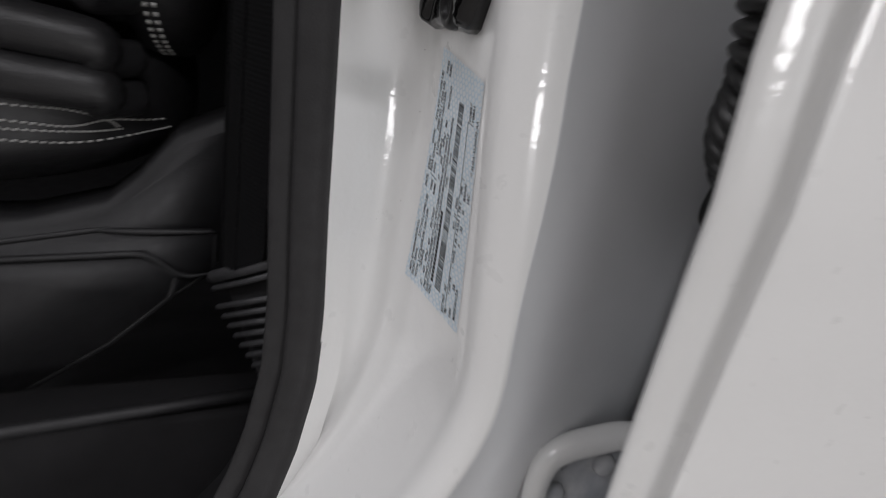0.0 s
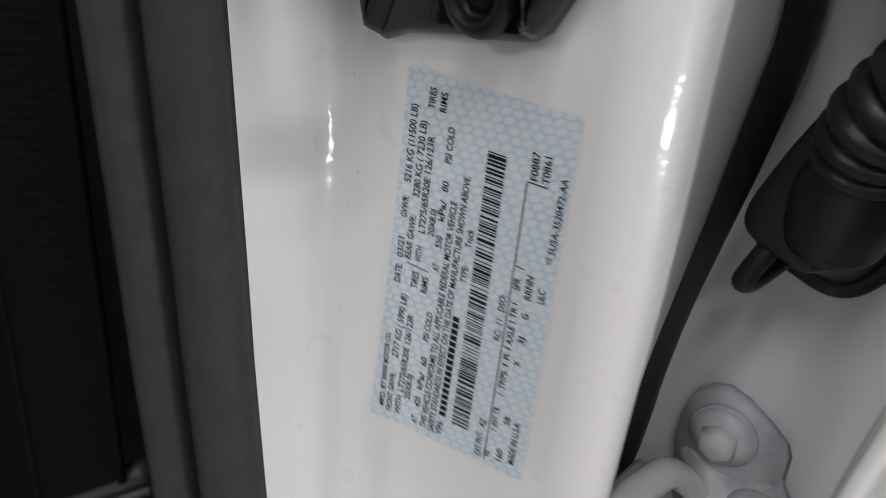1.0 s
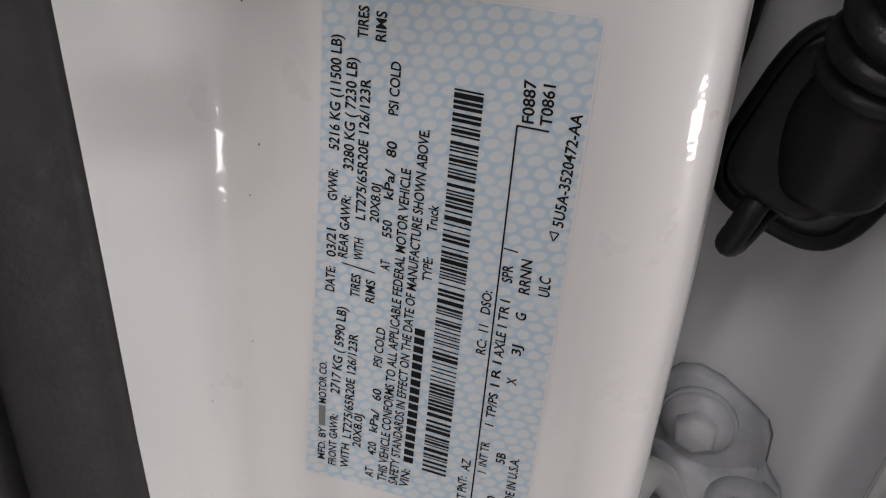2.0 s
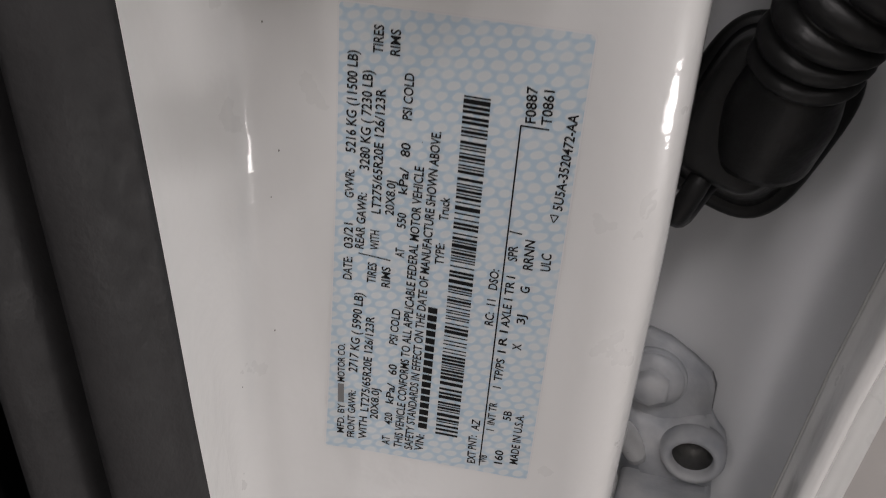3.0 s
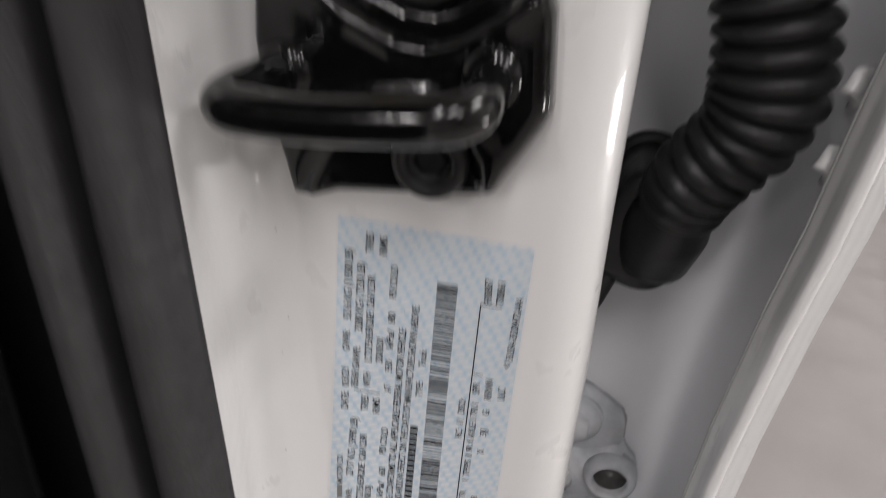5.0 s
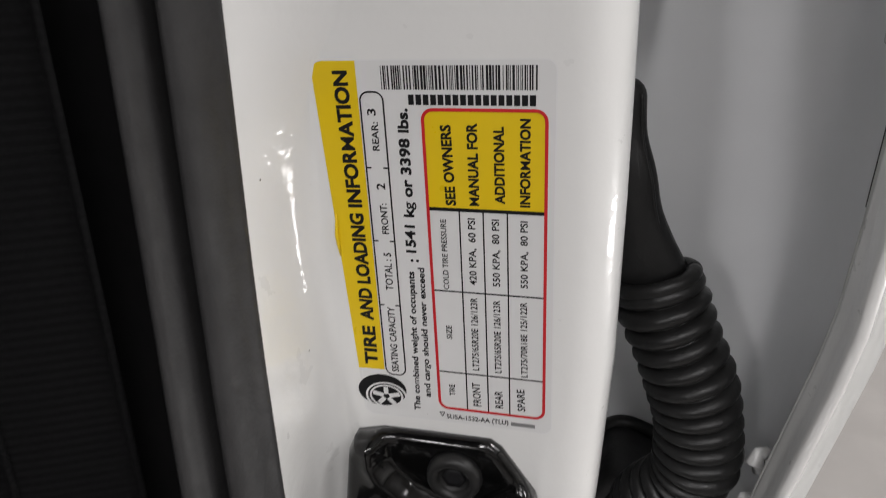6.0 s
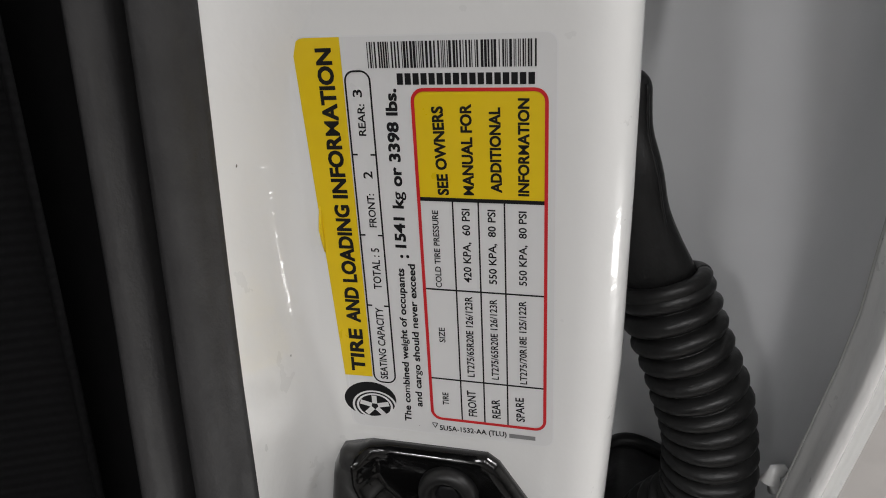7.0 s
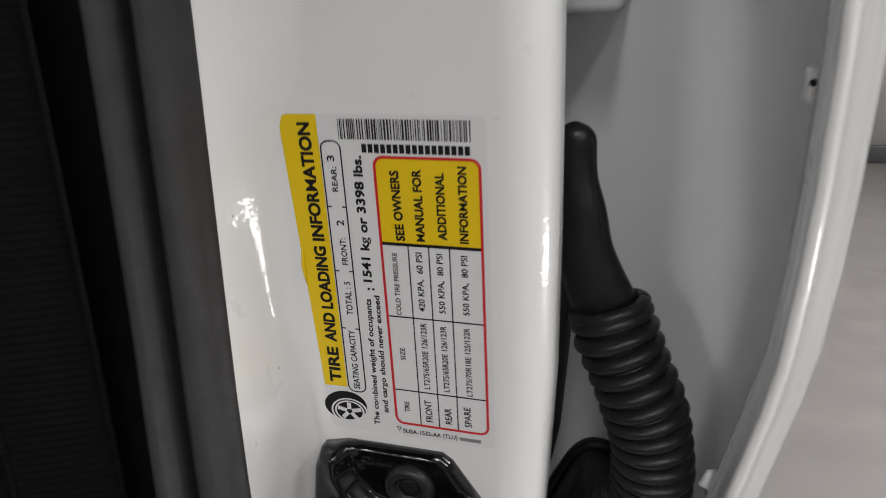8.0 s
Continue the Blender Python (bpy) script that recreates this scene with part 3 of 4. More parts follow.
cert_line('LT275/65R20E 126/123R', -16.2, -39.2, -16.0, -13.0, 1.94)
cert_line('TIRES', -16.2, -4.4, -16.1, 0.6, 2.00)
cert_line('WITH', -15.8, 3.8, -15.9, 8.4, 1.97)
cert_line('LT275/65R20E 126/123R', -15.8, 12.4, -15.8, 38.8, 2.01)
cert_line('TIRES', -16.7, 45.6, -16.6, 50.8, 2.03)
cert_line('20X8.0J', -13.8, -40.9, -13.8, -32.2, 1.83)
cert_line('RIMS', -12.8, -4.7, -12.9, 0.2, 1.98)
cert_line('20X8.0J', -12.8, 12.6, -12.7, 20.2, 1.91)
cert_line('RIMS', -13.1, 45.6, -13.1, 50.4, 2.00)
cert_line('AT', -10.5, -47.9, -10.5, -45.4, 1.84)
cert_line('420', -10.2, -41.8, -10.3, -38.4, 1.82)
cert_line('kPa/', -10.3, -35.6, -10.1, -29.9, 1.80)
cert_line('60', -10.0, -27.3, -10.0, -24.5, 1.92)
cert_line('PSI COLD', -10.3, -19.0, -10.0, -9.7, 1.88)
cert_line('AT', -10.0, 3.3, -10.0, 5.4, 1.94)
cert_line('550', -10.0, 10.2, -10.0, 13.6, 1.91)
cert_line('kPa/', -10.1, 17.9, -10.0, 23.5, 1.87)
cert_line('80', -10.0, 26.0, -9.9, 28.8, 1.96)
cert_line('PSI COLD', -10.0, 33.6, -9.9, 42.7, 1.91)
cert_line('THIS VEHICLE CONFORMS TO ALL APPLICABLE FEDERAL MOTOR VEHICLE', -7.5, -48.1, -6.8, 24.4, 1.97)
cert_line('SAFETY STANDARDS IN EFFECT ON THE DATE OF MANUFACTURE SHOWN ABOVE.', -4.9, -48.1, -3.7, 32.3, 1.94)
cert_line('VIN:', -2.4, -47.9, -2.2, -43.0, 1.95)
code_blocks(cert_label, CERT, -1.9, -41.2, -1.7, -7.1, 2.13)
cert_line('TYPE:', -1.1, 3.5, -1.2, 8.4, 1.87)
cert_line('Truck', -0.9, 13.8, -0.9, 18.9, 1.95)
cert_line('EXT PNT:', 10.5, -48.7, 10.2, -40.2, 1.89)
cert_line('AZ', 10.5, -38.4, 10.6, -35.4, 1.86)
cert_line('RC:  11   DSO:', 10.9, -8.8, 10.9, 5.0, 1.83)
cert_line('WB', 13.1, -47.8, 13.2, -45.5, 1.76)
cert_line('I  INT TR', 14.0, -37.6, 14.0, -29.4, 1.70)
cert_line('I  TP/PS', 14.3, -25.0, 14.4, -17.0, 1.78)
cert_line('I R I', 14.4, -15.2, 14.3, -9.5, 1.74)
cert_line('AXLE', 14.4, -8.4, 14.4, -2.8, 1.83)
cert_line('I TR I', 14.4, -1.6, 14.4, 4.1, 1.80)
cert_line('SPR', 14.3, 7.8, 14.1, 11.2, 1.88)
part("end_rule", stroke(CERT, 13.0, 14.3, 15.6, 14.2, 0.26), INK, cert_label)
cert_line('160', 16.8, -47.3, 16.8, -43.2, 1.87)
cert_line('5B', 17.5, -33.7, 17.5, -31.0, 1.81)
cert_line('X', 17.6, -13.7, 17.5, -12.2, 1.85)
cert_line('3J', 17.7, -6.8, 17.6, -4.6, 1.75)
cert_line('G', 17.7, 0.9, 17.6, 2.4, 1.90)
cert_line('RRNN', 17.6, 6.5, 17.4, 13.2, 1.97)
cert_line('MADE IN U.S.A.', 20.4, -46.5, 20.3, -31.3, 1.83)
cert_line('ULC', 21.2, 7.0, 21.0, 10.9, 1.95)
cert_line('F0887', 14.5, 37.1, 14.1, 43.8, 1.92)
cert_line('T0861', 17.5, 37.2, 17.3, 43.6, 1.89)
cert_line('5U5A-3520472-AA', 21.8, 20.8, 22.2, 40.0, 1.81)

def flat_plate(outline, axis, a, b, bevel=0.0012):
    """A plate cut from an outline in the plane across axis, from a to b."""
    bm = bmesh.new()
    put = (lambda p, d: (d, p[0], p[1])) if axis == "x" else (lambda p, d: (p[0], d, p[1]))
    lo = [bm.verts.new(put(p, a)) for p in outline]
    hi = [bm.verts.new(put(p, b)) for p in outline]
    bm.faces.new(lo)
    bm.faces.new(list(reversed(hi)))
    for k in range(len(lo)):
        j = (k + 1) % len(lo)
        bm.faces.new((lo[k], hi[k], hi[j], lo[j]))
    bmesh.ops.recalc_face_normals(bm, faces=bm.faces)
    if bevel:
        bmesh.ops.bevel(bm, geom=[e for e in bm.edges if e.calc_face_angle(0) > 0.7], offset=bevel, segments=2, affect="EDGES")
    return bm


# ---- door striker ----
striker = thing("door_striker", "gloss black steel door striker with a wire loop", "door striker")
OUTLINE = [(-0.026, 1.1715), (-0.017, 1.1735), (0.018, 1.1735), (0.0215, 1.171), (0.032, 1.155), (0.033, 1.151), (0.033, 1.131), (0.031, 1.127), (0.021, 1.1125), (0.017, 1.1105), (-0.017, 1.1095), (-0.024, 1.1075), (-0.0265, 1.110), (-0.0315, 1.134), (-0.0315, 1.146), (-0.0285, 1.166)]


CREST = [(-0.0182, 1.180), (-0.0182, 1.163), (-0.0160, 1.1585), (-0.0094, 1.1525), (0.0009, 1.1468), (0.0080, 1.1455), (0.0149, 1.1468), (0.0230, 1.1515), (0.040, 1.1625)]
ARCH = [(-0.030, 1.100), (-0.0195, 1.1205), (-0.0130, 1.1285), (-0.0036, 1.1325), (0.0073, 1.1328), (0.0143, 1.1285), (0.0185, 1.1200), (0.021, 1.100)]


def aside(line, x, z):
    """Distance of a place from a bent line, positive on its left."""
    best, sign = 1.0, 1.0
    for (ax, az), (bx, bz) in zip(line, line[1:]):
        ux, uz = bx - ax, bz - az
        t = min(1.0, max(0.0, ((x - ax) * ux + (z - az) * uz) / (ux * ux + uz * uz)))
        d = math.hypot(x - ax - t * ux, z - az - t * uz)
        if d < best:
            best, sign = d, 1.0 if ux * (z - az) - uz * (x - ax) > 0 else -1.0
    return best * sign


def plate_y(x, z):
    """Height of the pressed plate: a low bed round each bolt, a raised land between them with a rolled crest."""
    up, low = aside(CREST, x, z), aside(ARCH, x, z)
    y = -0.0098 + 0.0055 * smooth01((up + 0.0012) / 0.0045) - 0.0014 * math.exp(-((up + 0.0022) / 0.0024) ** 2)
    if low < 0.003:
        y += 0.0036 * smooth01((0.0008 - low) / 0.0036)
    return y - 0.0010 * math.exp(-((low - 0.002) / 0.0018) ** 2)


def pressed_plate(outline, rings=26):
    line = [Vector((0.5 * (a[0] + b[0]) * (k % 2) + a[0] * (1 - k % 2), 0, 0.5 * (a[1] + b[1]) * (k % 2) + a[1] * (1 - k % 2))) for a, b in zip(outline, outline[1:] + outline[:1]) for k in (0, 1)]
    line = [Vector(v) for a, b in zip(line, line[1:] + line[:1]) for v in (a, a.lerp(b, 0.34), a.lerp(b, 0.67))]
    mid = sum(line, Vector()) / len(line)
    rows = [[(v.x, 0.0006, v.z) for v in line]]
    for k in range(rings):
        f = 1 - k / (rings - 0.4)
        edge = min(1.0, (1 - f) / 0.085)
        row = []
        for v in line:
            w = mid.lerp(v, f)
            row.append((w.x, plate_y(w.x, w.z) * math.sqrt(max(0.0, 1 - (1 - edge) ** 2 * 0.75)), w.z))
        rows.append(row)
    return grid(rows, close=True, cap=True)


part("base_plate", pressed_plate(OUTLINE), GLOSS_BLACK, striker, "pressed black plate with a curved crest below the bolt")


def spun(x, z, steps, n=28):
    """A turned shape on an axis that points out of the pillar: (radius, depth) from the back to the front."""
    return grid([[(x + r * math.cos(2 * math.pi * k / n), y, z + r * math.sin(2 * math.pi * k / n)) for k in range(n)] for r, y in steps], close=True, cap=True)


for bz, by in ((1.1605, 0.0), (1.1195, -0.0012)):
    bolt = part("bolt", spun(0.0068, bz, [(0.0092, by - 0.0038), (0.0090, by - 0.0060), (0.0086, by - 0.0072), (0.0078, by - 0.0080), (0.0066, by - 0.0083), (0.0056, by - 0.0080), (0.0050, by - 0.0066), (0.0044, by - 0.0056)]), BOLT_BLACK, striker, "black bolt head with a wide shallow socket")
    part("socket", spun(0.0068, bz, [(0.0040, by - 0.0055), (0.0038, by - 0.0062), (0.0022, by - 0.0060)], 6), INK, bolt)
loop = smoothline([(-0.0238, -0.006, 1.1385), (-0.0252, -0.016, 1.1382), (-0.0272, -0.0255, 1.1378), (-0.0262, -0.0312, 1.1372), (-0.0205, -0.0332, 1.1366), (-0.008, -0.0336, 1.1360), (0.008, -0.0336, 1.1362), (0.0172, -0.0328, 1.1366), (0.0212, -0.0286, 1.1372), (0.0212, -0.018, 1.1380), (0.0209, -0.006, 1.1385)], 66)
part("wire_loop", tube(loop, 0.0049, 18), GLOSS_BLACK, striker, "bent round steel latch bar")
for fx in (-0.0238, 0.0209):
    part("loop_foot", tube([(fx, -0.007, 1.1385), (fx, -0.0105, 1.1385), (fx, -0.0125, 1.1385)], lambda t: 0.0078 - 0.0024 * t, 18, (1, 0, 0)), GLOSS_BLACK, striker)

# ---- rear door ----


def lip_x(z):
    return along(z, (0.75, 0.85, 0.95, 1.0, 1.05, 1.08, 1.12, 1.15, 1.18, 1.2, 1.23, 1.26, 1.3, 1.32, 1.35, 1.5), (0.060, 0.068, 0.0803, 0.0880, 0.0972, 0.1036, 0.1098, 0.1156, 0.1212, 0.1240, 0.1260, 0.1271, 0.1273, 0.1266, 0.1240, 0.112))


def lip_y(z):
    """How far the door's edge stands forward of its middle height."""
    return along(z, (0.9, 1.0, 1.05, 1.08, 1.12, 1.2, 1.3), (0.001, 0.000, -0.0015, -0.003, -0.0065, -0.0105, -0.0115))


door = thing("rear_door", "white rear car door seen past its front edge", "car door", kind="structure")


def jamb_row(z):
    x = lip_x(z)
    pts = [(rear_x(z) - 0.012, 0.137), (rear_x(z) + 0.0022, 0.1345), (rear_x(z) + 0.0046, 0.1356), (rear_x(z) + 0.008, 0.1365), (min(0.045, x - 0.03), 0.137), (x - 0.010, 0.1376), (x - 0.003, 0.1372), (x + 0.0015, 0.1358), (x + 0.0045, 0.1332), (x + 0.0066, 0.1294), (x + 0.0079, 0.1240), (x + 0.0087, 0.1160), (x + 0.0091, 0.1060), (x + 0.0088, 0.0920), (x + 0.0080, 0.0790), (x + 0.0060, 0.0712), (x + 0.0028, 0.0672), (x + 0.0008, 0.0660)]
    return [(a, b + lip_y(z) * max(0.0, min(1.0, (0.10 - b) / 0.03)), z) for a, b in pts]


def hem_row(z):
    x = lip_x(z)
    pts = [(0.0020, 0.0670), (0.0006, 0.0662), (-0.0002, 0.0648), (-0.0003, 0.0620), (0.0004, 0.0600), (0.0003, 0.0560), (-0.0001, 0.0490), (0.0000, 0.0462), (0.0006, 0.0450), (0.0020, 0.0446), (0.0036, 0.0456), (0.0050, 0.0482), (0.0060, 0.0540), (0.0070, 0.0600), (0.0085, 0.0632), (0.0110, 0.0635), (0.0135, 0.0615), (0.0149, 0.0592), (0.0151, 0.0594), (0.0158, 0.0625), (0.0162, 0.068), (0.0165, 0.078)]
    return [(x + a, b + lip_y(z), z) for a, b in pts]


def skin_row(z):
    x = lip_x(z) + 0.0165
    return [(x + d * 0.06, 0.078 + lip_y(z) + d, z) for d in (0.0, 0.02, 0.05, 0.1, 0.2, 0.4, 0.7, 1.05)] + [(x + 0.02, 1.115, z), (x - 0.10, 1.115, z)]


part("jamb_face", grid([jamb_row(z) for z in heights]), PAINT_SHADED, door, "satin white inner face of the door edge, greyed for shade")
part("hem_flange", grid([hem_row(z) for z in heights]), PAINT, door, "rolled white hem along the door edge")
part("outer_skin", grid([skin_row(z) for z in heights]), PAINT, door)
part("sealer_bead", tube([(lip_x(z) + 0.0003, 0.0655 + lip_y(z), z) for z in heights[:66]], 0.0009, 8, (1, 0, 0)), SEALER, door, "thin bead of seam sealer")
for py, pz in ((0.0735, 1.1190), (0.0710, 1.0970)):
    px = lip_x(pz) + 0.0058
    part("plug", tube([(px, py, pz - 0.0052), (px - 0.0034, py - 0.001, pz - 0.0036), (px - 0.0052, py - 0.0015, pz), (px - 0.0034, py - 0.001, pz + 0.0036), (px, py, pz + 0.0052)], lambda t: 0.0014 + 0.0024 * math.sin(math.pi * t), 14), PAINT, door, "small white plug in the door edge")
cx = lip_x(1.287) + 0.0002
clip = part("clip", box(cx - 0.0022, cx + 0.0016, 0.0610, 0.0700, 1.2815, 1.2930, 0.0017, 3), PAINT, door, "white plastic clip with a small hole")
part("clip_hole", tube([(cx - 0.0004, 0.0620, 1.2885), (cx - 0.0006, 0.0606, 1.2885)], 0.0012, 12, (0, 0, 1)), INK, clip)
part("edge_gap", tube([(lip_x(z) + 0.0002, 0.0668 + lip_y(z), z) for z in np.linspace(1.235, 1.2815, 12)], 0.0007, 6, (1, 0, 0)), INK, door, "thin dark gap along the seam")

# ---- wiring boot ----
boot = thing("wiring_boot", "black ribbed rubber wiring boot between pillar and door", "cable boot")
hose = smoothline([(0.0664, 0.0738, 1.1975), (0.0698, 0.0725, 1.1870), (0.0740, 0.0715, 1.1765), (0.0785, 0.0708, 1.1655), (0.0835, 0.0703, 1.1515), (0.0868, 0.0700, 1.1360), (0.0878, 0.0705, 1.1180), (0.0843, 0.0722, 1.1055), (0.0791, 0.0740, 1.0980), (0.0744, 0.0766, 1.0915), (0.0712, 0.0803, 1.0845), (0.0688, 0.0855, 1.0755)], 336)


def evenly(points, n):
    """The same line with its points at even distances."""
    d = [0.0]
    for a, b in zip(points, points[1:]):
        d.append(d[-1] + (Vector(b) - Vector(a)).length)
    at = np.linspace(0, d[-1], n)
    return [Vector([float(np.interp(q, d, [p[k] for p in points])) for k in range(3)]) for q in at]


hose = evenly(hose, 376)
RIBS = 19


def rib_radius(t):
    wave = math.sqrt(abs(math.sin(math.pi * RIBS * (0.88 * t + 0.12 * t * t))))
    full = 1 - 0.14 * smooth01((t - 0.55) / 0.35) - 0.05 * smooth01((0.08 - t) / 0.08)
    return full * (0.0124 + 0.0052 * wave + 0.0003 * math.sin(23 * t))


part("corrugated_hose", tube(hose, rib_radius, 28, (0, 1, 0)), BOOT, boot)
part("collar", tube(smoothline([hose[-3], (0.0668, 0.0905, 1.0672), (0.0648, 0.0955, 1.0590), (0.0625, 0.1010, 1.0500)], 16), lambda t: 0.0128 + 0.0026 * smooth01(t / 0.5), 28, (0, 1, 0)), BOOT, boot, "smooth shoulder below the last rib")
way = (hose[6] - hose[0]).normalized()
side_a = way.cross(Vector((0, 1, 0))).normalized()
side_b = way.cross(side_a)
part("cuff", tube([hose[2] + 0.0140 * (side_a * math.cos(q) + side_b * math.sin(q)) for q in np.linspace(0, 2 * math.pi, 41)], 0.0029, 12, way), BOOT, boot, "rolled rubber cuff round the neck")
neck = [(0.0505, 0.0818, 1.2705), (0.0507, 0.0810, 1.2620), (0.0516, 0.0790, 1.2490), (0.0545, 0.0765, 1.2360), (0.0562, 0.0752, 1.2215), (0.0600, 0.0745, 1.2090), (0.0655, 0.0740, 1.1970)]


def neck_radius(t):
    return 0.0084 * math.sqrt(max(0.02, 1 - (1 - t / 0.16) ** 2)) if t < 0.16 else 0.0084 + 0.0046 * smooth01((t - 0.25) / 0.75)


neck_line = smoothline(neck, 28)
part("neck", tube(neck_line, neck_radius, 20, (0, 1, 0), 0.7), BOOT, boot, "smooth tapered rubber neck")
part("mould_seam", tube([Vector(p) + Vector((0.80, -0.42, 0)) * neck_radius(k / 27) for k, p in enumerate(neck_line)][3:26], 0.0007, 8, (0, 1, 0)), BOOT, boot, "fine raised mould seam along the neck")


LONG, WIDE = Vector((0.419, 0, 0.908)), Vector((0.908, 0, -0.419))


def block_row(cx, cz, wide, long, y, n=4.0, count=48):
    """A round-cornered outline on the door face, leaning like the boot's foot, at depth y."""
    out = []
    for k in range(count):
        q = 2 * math.pi * k / count
        u, v = (math.copysign(abs(f) ** (2 / n), f) for f in (math.cos(q), math.sin(q)))
        out.append(Vector((cx, y, cz)) + WIDE * wide * u + LONG * long * v)
    return out


part("base_flange", grid([block_row(0.0605, 1.0495, a, b, y, 3.4) for a, b, y in ((0.0258, 0.0335, 0.1395), (0.0264, 0.0342, 0.1350), (0.0260, 0.0338, 0.1328), (0.0248, 0.0326, 0.1316), (0.0225, 0.0300, 0.1314), (0.015, 0.020, 0.1316))], close=True, cap=True), BOOT, boot, "flat rounded rubber flange on the jamb")
CUP = [(0.0602, 1.0503, 0.0222, 0.0298, 0.1320), (0.0600, 1.0512, 0.0205, 0.0280, 0.1296), (0.0594, 1.0545, 0.0186, 0.0258, 0.1180), (0.0587, 1.0580, 0.0168, 0.0236, 0.1040), (0.0582, 1.0600, 0.0158, 0.0223, 0.0945), (0.0580, 1.0606, 0.0148, 0.0212, 0.0908), (0.0579, 1.0610, 0.0132, 0.0194, 0.0895), (0.0579, 1.0612, 0.0090, 0.0140, 0.0902), (0.0579, 1.0612, 0.0030, 0.0050, 0.0904)]
part("lower_cup", grid([block_row(*c) for c in CUP], close=True, cap=True), BOOT, boot, "blocky rubber cup that the hose runs out of")
tab = smoothline([(0.0500, 0.1000, 1.0470), (0.0468, 0.0945, 1.0400), (0.0436, 0.0928, 1.0330), (0.0414, 0.0950, 1.0276), (0.0424, 0.1005, 1.0256), (0.0455, 0.1085, 1.0285), (0.0505, 0.1180, 1.0345)], 30)
part("pull_tab", tube(tab, 0.0037, 12), BOOT, boot, "small rubber pull loop")

# ---- door hinge ----


seat_leaf = [(0.020, 0.90), (0.0170, 0.930), (0.0185, 0.944), (0.0216, 0.9545), (0.0274, 0.9602), (0.0345, 0.9617), (0.0425, 0.9590), (0.0525, 0.9520), (0.0595, 0.946), (0.0615, 0.940), (0.0610, 0.920), (0.058, 0.885), (0.03, 0.880)]
boss_leaf = [(0.0185, 0.926), (0.0215, 0.9305), (0.0260, 0.9310), (0.0300, 0.9285), (0.0360, 0.9255), (0.0430, 0.9248), (0.0500, 0.9272), (0.0560, 0.9300), (0.0605, 0.9305), (0.0620, 0.9270), (0.0645, 0.9225), (0.0680, 0.9180), (0.0695, 0.9120), (0.0690, 0.9060), (0.0665, 0.9005), (0.0655, 0.893), (0.0665, 0.882), (0.060, 0.874), (0.040, 0.870), (0.030, 0.871), (0.036, 0.890), (0.0285, 0.9055), (0.0210, 0.915)]
arm = [(0.048, 0.845), (0.050, 0.895), (0.0535, 0.918), (0.064, 0.925), (0.078, 0.9285), (0.092, 0.9310), (0.108, 0.9290), (0.122, 0.917), (0.132, 0.900), (0.134, 0.86), (0.13, 0.845)]
rim = [(0.018, 0.050, 0.850), (0.018, 0.051, 0.893), (0.018, 0.0545, 0.9165), (0.018, 0.064, 0.9245), (0.019, 0.078, 0.928), (0.021, 0.092, 0.9305), (0.024, 0.108, 0.9285), (0.029, 0.121, 0.917), (0.034, 0.130, 0.900)]


